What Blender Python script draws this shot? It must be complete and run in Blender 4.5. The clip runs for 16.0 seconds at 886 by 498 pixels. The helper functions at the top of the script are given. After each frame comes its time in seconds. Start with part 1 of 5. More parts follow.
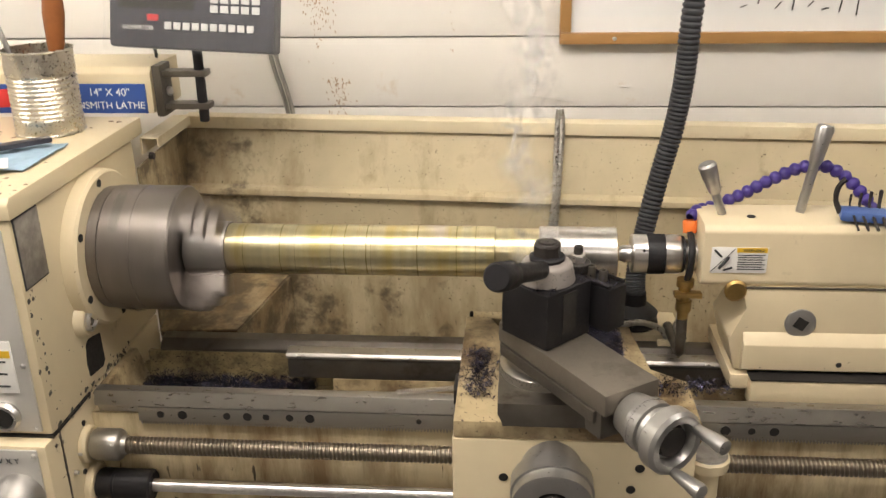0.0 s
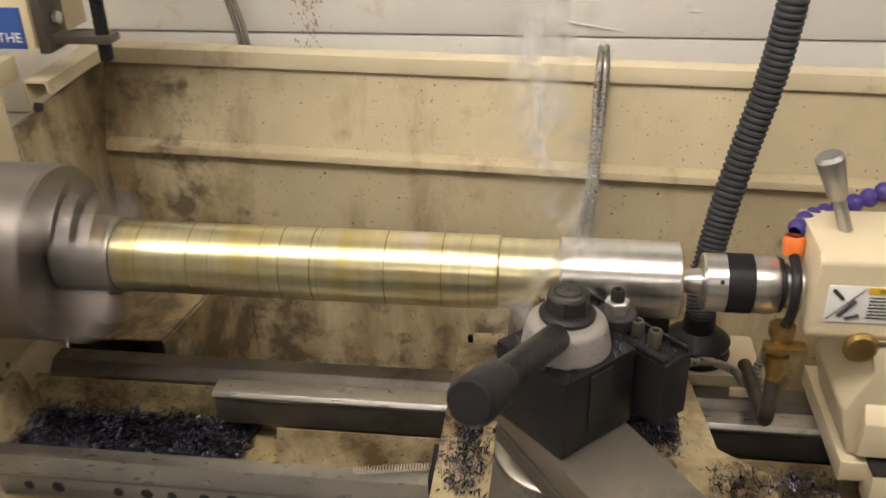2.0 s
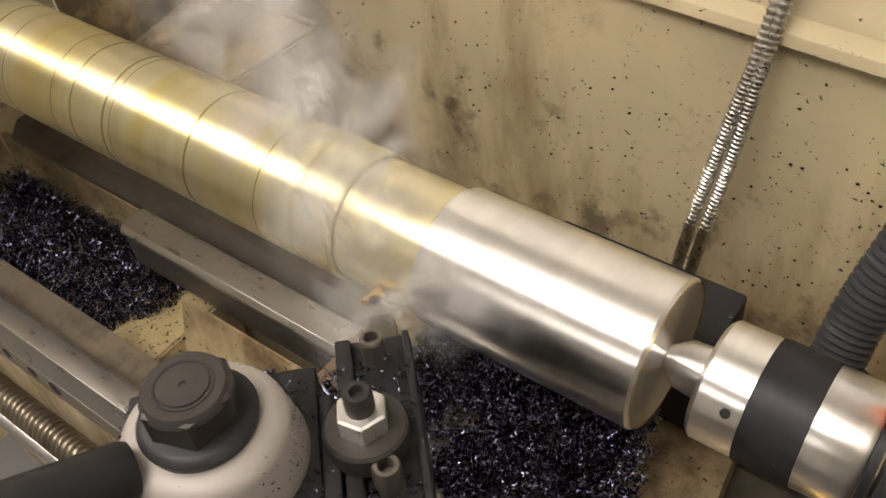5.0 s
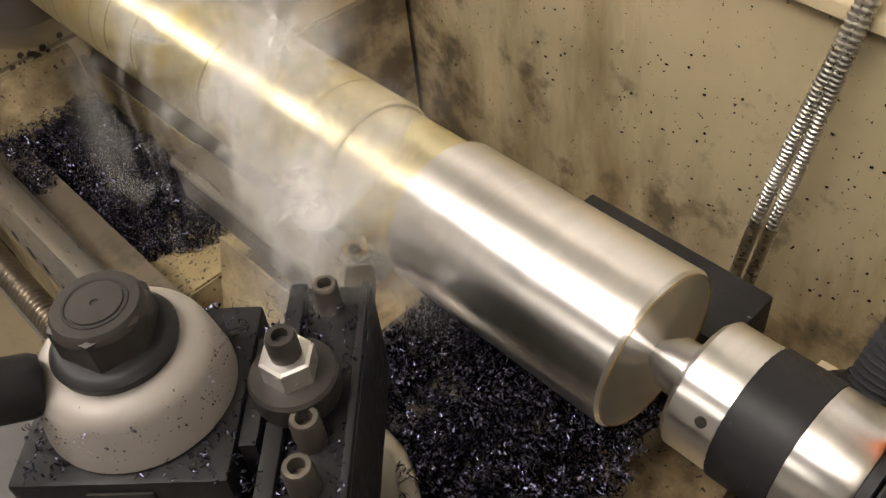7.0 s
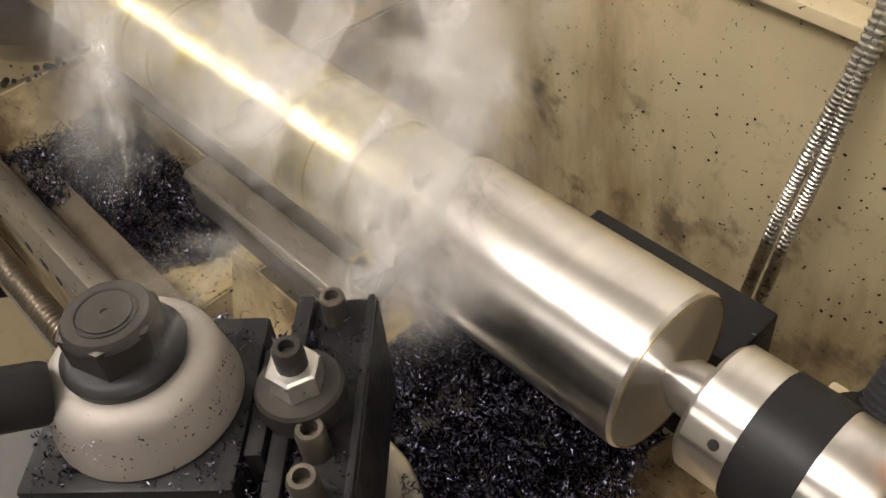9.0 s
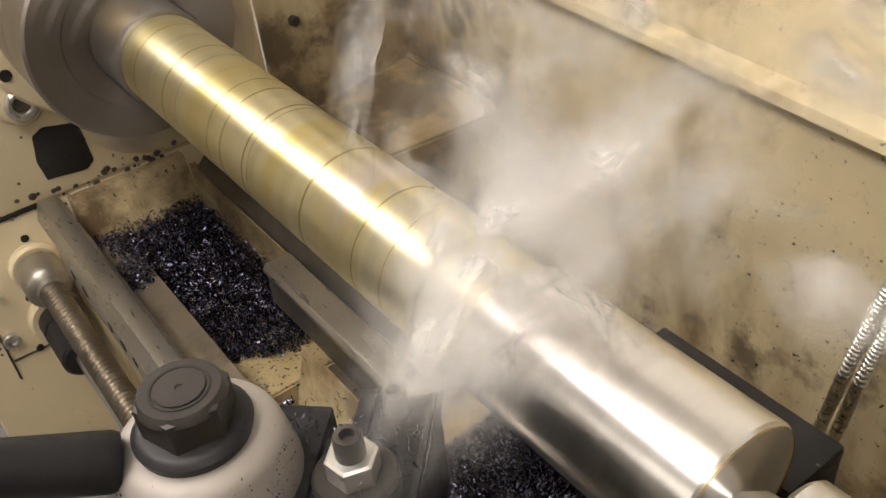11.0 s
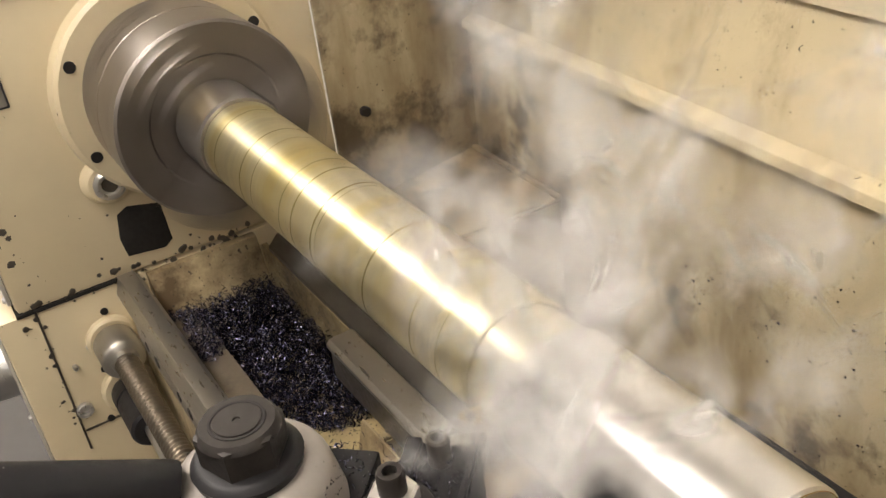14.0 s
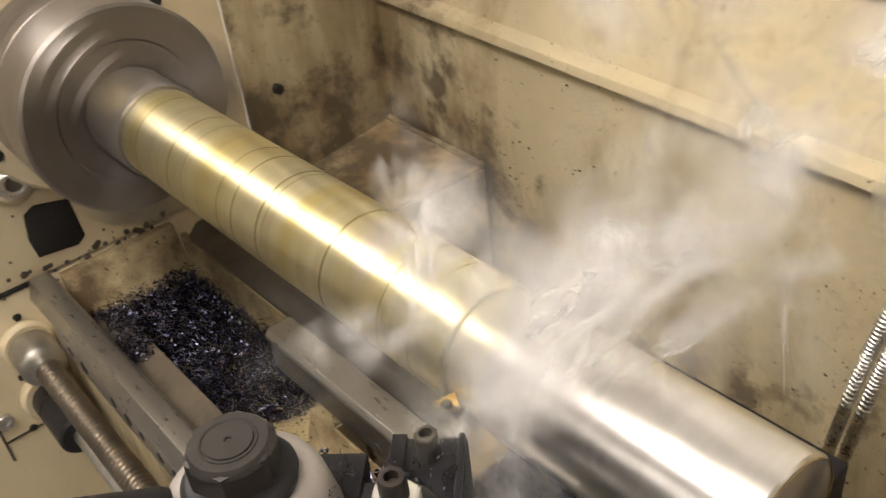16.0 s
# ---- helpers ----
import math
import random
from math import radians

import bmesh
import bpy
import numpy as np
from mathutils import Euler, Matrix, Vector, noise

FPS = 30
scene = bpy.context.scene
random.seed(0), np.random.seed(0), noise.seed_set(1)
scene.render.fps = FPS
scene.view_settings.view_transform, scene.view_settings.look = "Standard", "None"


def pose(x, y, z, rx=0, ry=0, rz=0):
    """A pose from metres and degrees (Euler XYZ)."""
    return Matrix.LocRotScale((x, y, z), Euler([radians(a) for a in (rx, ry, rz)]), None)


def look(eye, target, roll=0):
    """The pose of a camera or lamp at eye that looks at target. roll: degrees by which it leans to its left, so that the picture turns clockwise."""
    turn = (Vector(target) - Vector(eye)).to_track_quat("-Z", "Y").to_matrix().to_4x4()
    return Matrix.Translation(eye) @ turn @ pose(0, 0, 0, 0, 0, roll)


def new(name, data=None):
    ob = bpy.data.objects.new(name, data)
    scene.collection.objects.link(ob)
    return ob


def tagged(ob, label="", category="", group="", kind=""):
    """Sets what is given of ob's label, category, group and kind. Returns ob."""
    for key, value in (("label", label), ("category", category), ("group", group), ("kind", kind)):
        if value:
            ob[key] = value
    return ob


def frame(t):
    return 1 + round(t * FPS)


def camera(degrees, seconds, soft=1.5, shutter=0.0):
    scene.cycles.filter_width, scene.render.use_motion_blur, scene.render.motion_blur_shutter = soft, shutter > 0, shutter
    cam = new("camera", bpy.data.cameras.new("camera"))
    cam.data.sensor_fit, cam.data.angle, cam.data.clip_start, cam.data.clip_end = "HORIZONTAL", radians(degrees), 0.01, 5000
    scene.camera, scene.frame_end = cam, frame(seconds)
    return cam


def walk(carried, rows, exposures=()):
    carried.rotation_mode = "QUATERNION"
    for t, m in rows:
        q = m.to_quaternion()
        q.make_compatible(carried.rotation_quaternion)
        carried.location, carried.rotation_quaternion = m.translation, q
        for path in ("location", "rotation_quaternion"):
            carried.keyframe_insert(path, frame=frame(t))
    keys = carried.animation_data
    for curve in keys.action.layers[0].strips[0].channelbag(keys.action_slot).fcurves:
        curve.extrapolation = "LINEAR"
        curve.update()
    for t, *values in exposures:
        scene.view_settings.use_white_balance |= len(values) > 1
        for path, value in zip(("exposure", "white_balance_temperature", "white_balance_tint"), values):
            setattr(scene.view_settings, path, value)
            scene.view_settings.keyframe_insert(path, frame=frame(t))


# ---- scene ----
cam = camera(51.8, 16.0, shutter=0.5)
PATH = [
    (0, (0.614, -1.204, 1.608), (0.452, 0.645, 0.863), -1.1),
    (0.5, (0.620, -1.195, 1.610), (0.453, 0.639, 0.830), -0.7),
    (1, (0.659, -1.162, 1.592), (0.441, 0.652, 0.778), -0.6),
    (1.5, (0.669, -0.984, 1.573), (0.422, 0.797, 0.698), -1.0),
    (2, (0.634, -0.766, 1.563), (0.393, 0.975, 0.608), -1.3),
    (2.5, (0.672, -0.631, 1.548), (0.306, 1.017, 0.476), -2.4),
    (3, (0.771, -0.493, 1.546), (0.186, 1.021, 0.377), -3.9),
    (3.5, (0.807, -0.390, 1.505), (0.062, 0.990, 0.264), -6.1),
    (4, (0.776, -0.326, 1.488), (0.047, 0.970, 0.150), -7.0),
    (4.5, (0.772, -0.288, 1.468), (0.090, 0.847, 0.075), -7.8),
    (5, (0.843, -0.243, 1.448), (-0.089, 0.812, 0.029), -7.0),
    (7.5, (0.872, -0.195, 1.416), (-0.221, 0.663, -0.025), -7.7),
    (8, (0.872, -0.194, 1.416), (-0.224, 0.666, -0.018), -7.8),
    (8.2, (0.872, -0.194, 1.416), (-0.222, 0.664, -0.018), -7.7),
    (10.4, (0.865, -0.204, 1.427), (-0.371, 0.686, 0.131), -6.4),
    (11, (0.874, -0.203, 1.425), (-0.447, 0.666, 0.200), -6.2),
    (11.5, (0.878, -0.202, 1.419), (-0.513, 0.639, 0.254), -6.1),
    (12, (0.884, -0.201, 1.415), (-0.561, 0.605, 0.292), -7.0),
    (12.5, (0.889, -0.203, 1.414), (-0.579, 0.589, 0.311), -7.4),
    (13, (0.894, -0.209, 1.416), (-0.583, 0.590, 0.330), -7.6),
    (13.5, (0.900, -0.215, 1.420), (-0.581, 0.611, 0.360), -7.0),
    (14, (0.898, -0.214, 1.425), (-0.594, 0.621, 0.387), -7.2),
    (14.5, (0.892, -0.217, 1.431), (-0.589, 0.631, 0.389), -6.7),
    (15, (0.885, -0.221, 1.437), (-0.570, 0.642, 0.371), -6.8),
    (15.5, (0.875, -0.227, 1.439), (-0.538, 0.667, 0.341), -7.2),
    (16, (0.862, -0.232, 1.436), (-0.458, 0.751, 0.300), -7.3),
]
walk(cam, [(t, look(eye, target, roll)) for t, eye, target, roll in PATH],
     exposures=[(0.0, 0.24), (2.0, 0.05), (4.0, 0.36), (5.0, 0.30), (8.0, 0.15), (10.3, 0.32), (16.0, 0.36)])

# ---- light: a closed workshop lit by long ceiling lamps ----
world = bpy.data.worlds.new("world")
scene.world = world
world.use_nodes = True
world.node_tree.nodes["Background"].inputs[0].default_value = (0.9, 0.95, 1.0, 1)
world.node_tree.nodes["Background"].inputs[1].default_value = 0.05
scene.cycles.transparent_max_bounces = 96


def lamp(name, x, y, z, sx, sy, watts, colour, aim):
    data = bpy.data.lights.new(name, "AREA")
    data.shape, data.size, data.size_y, data.energy, data.color = "RECTANGLE", sx, sy, watts, colour
    ob = new(name, data)
    ob.matrix_world = look((x, y, z), aim)
    return ob


WARM = (1.0, 0.915, 0.85)
LAMPS = ((0.35, -0.7, 26), (-1.6, -0.7, 30), (2.2, -0.7, 12), (0.35, -2.6, 10))
for lx, ly, watts in LAMPS:
    lamp("lamp_downward", lx, ly, 2.34, 1.2, 0.5, watts * 0.72, WARM, (lx, ly + 0.01, 0.0))
    lamp("lamp_upward", lx, ly, 2.41, 1.2, 0.5, watts * 1.1, WARM, (lx, ly + 0.01, 2.6))


# ---- materials ----
def mat(name, colour, rough=0.5, metal=0.0, tone=0.12, scale=18.0, bump=0.08, dirt=None, dirt_amount=0.0, dirt_scale=9.0,
        specks=None, speck_scale=120.0, speck_level=0.66, stretch=(1, 1, 1), fine=220.0, spot=0.0, spec=0.5):
    m = bpy.data.materials.new(name)
    m.use_nodes = True
    n, l = m.node_tree.nodes, m.node_tree.links
    p = n["Principled BSDF"]
    p.inputs["Metallic"].default_value = metal
    p.inputs["Specular IOR Level"].default_value = spec
    co = n.new("ShaderNodeTexCoord")
    mp = n.new("ShaderNodeMapping")
    mp.inputs["Scale"].default_value = stretch
    l.new(co.outputs["Object"], mp.inputs["Vector"])

    def tex(s, detail=5.0, rough_=0.6):
        t = n.new("ShaderNodeTexNoise")
        t.inputs["Scale"].default_value, t.inputs["Detail"].default_value = s, detail
        t.inputs["Roughness"].default_value = rough_
        l.new(mp.outputs[0], t.inputs["Vector"])
        return t.outputs["Fac"]

    def ramp(fac, a, b, lo=0.0, hi=1.0):
        r = n.new("ShaderNodeMapRange")
        r.inputs["From Min"].default_value, r.inputs["From Max"].default_value = a, b
        r.inputs["To Min"].default_value, r.inputs["To Max"].default_value = lo, hi
        l.new(fac, r.inputs["Value"])
        return r.outputs[0]

    def mix(fac, a, b):
        x = n.new("ShaderNodeMix")
        x.data_type = "RGBA"
        if isinstance(fac, float):
            x.inputs[0].default_value = fac
        else:
            l.new(fac, x.inputs[0])
        for sock, v in ((x.inputs[6], a), (x.inputs[7], b)):
            if isinstance(v, tuple):
                sock.default_value = (*v[:3], 1)
            else:
                l.new(v, sock)
        return x.outputs[2]

    dark = tuple(c * (1 - tone) for c in colour)
    light = tuple(min(1, c * (1 + tone)) for c in colour)
    col = mix(ramp(tex(scale), 0.3, 0.7), dark, light)
    r_out = ramp(tex(fine, 3), 0.2, 0.8, max(0.03, rough - 0.1), min(1, rough + 0.1))
    if dirt:
        col = mix(ramp(tex(dirt_scale, 8, 0.68), 0.66 - 0.3 * dirt_amount, 0.82 - 0.3 * dirt_amount), col, dirt)
    if specks:
        col = mix(ramp(tex(speck_scale, 2, 0.5), speck_level, speck_level + 0.03), col, specks)
    if spot:
        col = mix(ramp(tex(34, 3, 0.55), 0.70 - spot, 0.715 - spot), col, (0.03, 0.022, 0.015))
    l.new(col, p.inputs["Base Color"])
    l.new(r_out, p.inputs["Roughness"])
    if bump:
        b = n.new("ShaderNodeBump")
        b.inputs["Strength"].default_value, b.inputs["Distance"].default_value = bump, 0.002
        l.new(tex(fine, 4), b.inputs["Height"])
        l.new(b.outputs[0], p.inputs["Normal"])
    return m


CREAM = (0.66, 0.56, 0.37)
GRIME = (0.16, 0.10, 0.045)
M_CREAM = mat("cream machine paint", CREAM, 0.38, 0, 0.06, 7, 0.05, GRIME, 0.08, 6, (0.10, 0.06, 0.03), 150, 0.75)
M_CREAM_DIRTY = mat("oil stained cream paint", (0.50, 0.40, 0.23), 0.42, 0, 0.2, 9, 0.12, (0.13, 0.085, 0.04), 0.75, 6, (0.035, 0.025, 0.015), 220, 0.66)
# brown streaks, made heavier so the colour also carries the wall's shade
M_STREAKED_SHADED = mat("streaked cream paint with shade", (0.58, 0.49, 0.31), 0.42, 0, 0.14, 7, 0.08, (0.24, 0.16, 0.075), 0.6, 9, (0.05, 0.035, 0.02), 70, 0.70, stretch=(1, 1, 0.22))
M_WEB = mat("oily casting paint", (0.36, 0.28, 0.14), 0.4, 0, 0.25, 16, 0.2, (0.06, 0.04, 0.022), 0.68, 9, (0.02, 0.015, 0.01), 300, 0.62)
M_LIP = mat("cream lip paint", (0.72, 0.63, 0.44), 0.4, 0, 0.06, 8, 0.04, (0.35, 0.24, 0.10), 0.25, 7)
M_STEEL = mat("ground bed steel", (0.36, 0.34, 0.30), 0.34, 0.85, 0.15, 10, 0.03, (0.13, 0.10, 0.07), 0.4, 12, stretch=(0.25, 1, 1))
M_STEEL_DARK = mat("oily dark steel", (0.13, 0.115, 0.095), 0.42, 0.7, 0.25, 12, 0.06, (0.05, 0.035, 0.02), 0.4, 9)
M_WAY = mat("polished way steel", (0.38, 0.36, 0.325), 0.32, 0.9, 0.1, 10, 0.015, (0.26, 0.21, 0.15), 0.12, 12, stretch=(0.25, 1, 1))
M_COMP = mat("brown-grey slide steel", (0.20, 0.175, 0.14), 0.4, 0.55, 0.1, 12, 0.03, (0.10, 0.08, 0.055), 0.35, 8, (0.02, 0.02, 0.02), 240, 0.74)
M_LEDGE = mat("brown oily iron", (0.20, 0.165, 0.12), 0.45, 0.4, 0.2, 14, 0.06, (0.06, 0.045, 0.03), 0.4, 9)
M_SCORE = mat("dark score line", (0.40, 0.33, 0.13), 0.32, 0.9, 0.3, 40, 0.0, stretch=(1, 0.3, 0.3))
M_COLLAR = mat("scale grey steel", (0.30, 0.28, 0.26), 0.4, 0.9, 0.12, 14, 0.08)
M_CHUCK = mat("chuck steel", (0.25, 0.225, 0.205), 0.36, 0.85, 0.12, 9, 0.04, (0.14, 0.11, 0.09), 0.4, 8)
M_BLACK = mat("black oxide steel", (0.014, 0.013, 0.014), 0.46, 0.1, 0.3, 22, 0.08, (0.04, 0.035, 0.03), 0.15, 14, (0.16, 0.15, 0.14), 190, 0.76, spec=0.32)
M_BLACK_NUT = mat("worn black nut steel", (0.040, 0.035, 0.031), 0.42, 0.35, 0.3, 30, 0.1, (0.09, 0.07, 0.055), 0.25, 20, spec=0.35)
M_ALU = mat("grey cast metal", (0.29, 0.26, 0.235), 0.5, 0.2, 0.08, 30, 0.06, (0.26, 0.22, 0.18), 0.2, 9, (0.06, 0.05, 0.04), 260, 0.72)
M_DIAL = mat("satin dial metal", (0.42, 0.41, 0.39), 0.34, 0.85, 0.06, 30, 0.03)
M_RUBBER = mat("black corrugated plastic", (0.035, 0.036, 0.04), 0.5, 0, 0.2, 30, 0.05)
M_CHROME = mat("flexible steel conduit", (0.50, 0.48, 0.44), 0.30, 1.0, 0.08, 30, 0.03)
M_ZINC = mat("zinc plated nut", (0.62, 0.60, 0.57), 0.32, 0.9, 0.08, 40, 0.04)
M_BRASS = mat("brass fitting", (0.42, 0.28, 0.10), 0.35, 0.9, 0.2, 40, 0.05)
M_PURPLE = mat("purple segmented hose plastic", (0.05, 0.03, 0.20), 0.35, 0, 0.15, 40, 0.02)
M_ORANGE = mat("orange plastic", (0.75, 0.18, 0.03), 0.4, 0, 0.1, 40, 0.02)
M_BLUEKEY = mat("blue plastic key holder", (0.07, 0.13, 0.34), 0.4, 0, 0.1, 40, 0.03)
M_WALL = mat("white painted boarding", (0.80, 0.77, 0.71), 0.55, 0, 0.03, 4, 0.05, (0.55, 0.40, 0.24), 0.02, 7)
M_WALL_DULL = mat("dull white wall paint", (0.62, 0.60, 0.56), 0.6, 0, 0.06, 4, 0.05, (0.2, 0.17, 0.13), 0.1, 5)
M_WOOD = mat("varnished oak frame", (0.42, 0.23, 0.08), 0.4, 0, 0.2, 14, 0.06, stretch=(0.15, 1, 1))
M_WHITEBOARD = mat("whiteboard enamel", (0.82, 0.82, 0.80), 0.18, 0, 0.02, 5, 0.0)
M_BLUE = mat("blue nameplate enamel", (0.03, 0.08, 0.30), 0.35, 0, 0.05, 20, 0.02)
M_WHITE = mat("white lettering", (0.8, 0.8, 0.8), 0.5, 0, 0.02, 20, 0.0)
M_RED = mat("red lettering", (0.55, 0.03, 0.03), 0.5, 0, 0.05, 20, 0.0)
M_INK = mat("dark lettering", (0.04, 0.04, 0.04), 0.6, 0, 0.05, 20, 0.0)
M_YELLOW = mat("yellow warning band", (0.80, 0.50, 0.03), 0.5, 0, 0.05, 20, 0.0)
M_PANEL = mat("silver control panel", (0.56, 0.54, 0.50), 0.4, 0.3, 0.05, 16, 0.02, (0.4, 0.33, 0.22), 0.1, 8)
M_DRO = mat("dark grey plastic", (0.035, 0.035, 0.045), 0.4, 0, 0.1, 20, 0.03)
M_KEY = mat("pale keys", (0.6, 0.6, 0.58), 0.5, 0, 0.05, 20, 0.0)
M_TIN = mat("tinplate", (0.60, 0.56, 0.48), 0.3, 0.95, 0.05, 16, 0.0, (0.40, 0.31, 0.19), 0.1, 12)
M_BRUSHWOOD = mat("brown brush handle", (0.28, 0.10, 0.03), 0.4, 0, 0.2, 20, 0.04)
M_CLOTH = mat("pale blue rag", (0.30, 0.42, 0.52), 0.85, 0, 0.15, 30, 0.2)
M_PAPER = mat("white paper", (0.78, 0.76, 0.72), 0.7, 0, 0.04, 20, 0.05)
M_CHIP = mat("blued steel swarf", (0.085, 0.082, 0.12), 0.22, 1.0, 0.6, 90, 0.0, (0.10, 0.085, 0.06), 0.15, 60)
# near-black: shade of holes and recesses put into colour; also joints and black parts
M_DARK = mat("black parts and painted recess shade", (0.012, 0.01, 0.008), 0.7, 0, 0.2, 20, 0.05)
M_FLOOR = mat("dark grey painted concrete", (0.13, 0.125, 0.12), 0.6, 0, 0.12, 3, 0.1, (0.15, 0.13, 0.11), 0.3, 2)
M_CEIL = mat("white ceiling", (0.75, 0.74, 0.70), 0.7, 0, 0.04, 3, 0.05)
M_ETCH = mat("etched plate", (0.33, 0.31, 0.28), 0.45, 0.6, 0.25, 60, 0.1)


def turned_metal(name, colour, rough, aniso, bands=()):
    """Metal turned round the x axis: fine grooves round it smear the reflections along it; bands stain it ring by ring."""
    m = bpy.data.materials.new(name)
    m.use_nodes = True
    n, l = m.node_tree.nodes, m.node_tree.links
    p = n["Principled BSDF"]
    p.inputs["Metallic"].default_value = 1.0
    p.inputs["Anisotropic"].default_value = aniso
    p.inputs["Anisotropic Rotation"].default_value = 0.25
    tan = n.new("ShaderNodeTangent")
    tan.direction_type, tan.axis = "RADIAL", "X"
    l.new(tan.outputs[0], p.inputs["Tangent"])
    co = n.new("ShaderNodeTexCoord")
    col = None
    layers = [(90.0, 0.10, 0.42, 0.62, tuple(c * 0.9 for c in colour))] + list(bands)
    for scale, across, lo, hi, tint in layers:
        mp = n.new("ShaderNodeMapping")
        mp.inputs["Scale"].default_value = (1, across, across)
        l.new(co.outputs["Object"], mp.inputs[0])
        t = n.new("ShaderNodeTexNoise")
        t.inputs["Scale"].default_value, t.inputs["Detail"].default_value = scale, 4
        l.new(mp.outputs[0], t.inputs[0])
        r = n.new("ShaderNodeMapRange")
        r.inputs[1].default_value, r.inputs[2].default_value = lo, hi
        l.new(t.outputs[0], r.inputs[0])
        x = n.new("ShaderNodeMix")
        x.data_type = "RGBA"
        l.new(r.outputs[0], x.inputs[0])
        if col is None:
            x.inputs[6].default_value = (*colour, 1)
        else:
            l.new(col, x.inputs[6])
        x.inputs[7].default_value = (*tint, 1)
        col = x.outputs[2]
    l.new(col, p.inputs["Base Color"])
    t = n.new("ShaderNodeTexNoise")
    t.inputs["Scale"].default_value = 14
    l.new(co.outputs["Object"], t.inputs[0])
    r = n.new("ShaderNodeMapRange")
    r.inputs[3].default_value, r.inputs[4].default_value = rough - 0.03, rough + 0.03
    l.new(t.outputs[0], r.inputs[0])
    l.new(r.outputs[0], p.inputs["Roughness"])
    return m


M_BRIGHT = turned_metal("freshly turned steel", (0.80, 0.78, 0.76), 0.29, 0.8)
# the yellow of the bar's reflected highlight is put into its base colour
M_BAR = turned_metal("rough turned bar steel", (0.80, 0.73, 0.48), 0.33, 0.75, ((26.0, 0.12, 0.46, 0.62, (0.72, 0.61, 0.27)), (17.0, 0.3, 0.58, 0.66, (0.80, 0.72, 0.63)), (60.0, 0.9, 0.60, 0.70, (0.60, 0.50, 0.24))))


def splash_material():
    """Cream paint, stained brown by the chuck and along the foot, with drips and black specks."""
    m = mat("grimy splash guard paint", (0.52, 0.44, 0.28), 0.45, 0, 0.16, 5, 0.1, (0.26, 0.19, 0.10), 0.34, 5, (0.04, 0.03, 0.018), 230, 0.70)
    n, l = m.node_tree.nodes, m.node_tree.links
    p = n["Principled BSDF"]
    old = p.inputs["Base Color"].links[0].from_socket
    co = n.new("ShaderNodeTexCoord")
    sep = n.new("ShaderNodeSeparateXYZ")
    l.new(co.outputs["Object"], sep.inputs[0])

    def rng(sock, a, b, lo, hi):
        r = n.new("ShaderNodeMapRange")
        r.inputs[1].default_value, r.inputs[2].default_value, r.inputs[3].default_value, r.inputs[4].default_value = a, b, lo, hi
        l.new(sock, r.inputs[0])
        return r.outputs[0]

    def op(kind, a, b):
        k = n.new("ShaderNodeMath")
        k.operation = kind
        for s, v in zip(k.inputs, (a, b)):
            if isinstance(v, float):
                s.default_value = v
            else:
                l.new(v, s)
        return k.outputs[0]

    def tex(scale, stretch):
        mp = n.new("ShaderNodeMapping")
        mp.inputs["Scale"].default_value = stretch
        l.new(co.outputs["Object"], mp.inputs[0])
        t = n.new("ShaderNodeTexNoise")
        t.inputs["Scale"].default_value, t.inputs["Detail"].default_value, t.inputs["Roughness"].default_value = scale, 7, 0.65
        l.new(mp.outputs[0], t.inputs[0])
        return t.outputs[0]
    near_chuck = rng(sep.outputs[0], -0.58, -0.42, 0.17, 0.0)
    foot = rng(sep.outputs[2], 0.02, 0.26, 0.16, 0.0)
    field = op("ADD", op("ADD", near_chuck, foot), tex(11, (1, 1, 0.28)))
    cloud = op("ADD", op("ADD", near_chuck, foot), tex(17, (1, 1, 1)))
    col = old
    for f, a, b, c in ((field, 0.56, 0.80, (0.20, 0.135, 0.06)), (cloud, 0.66, 0.80, (0.085, 0.06, 0.035))):
        x = n.new("ShaderNodeMix")
        x.data_type = "RGBA"
        l.new(rng(f, a, b, 0.0, 0.85), x.inputs[0])
        l.new(col, x.inputs[6])
        x.inputs[7].default_value = (*c, 1)
        col = x.outputs[2]
    l.new(col, p.inputs["Base Color"])
    return m


M_SPLASH = splash_material()


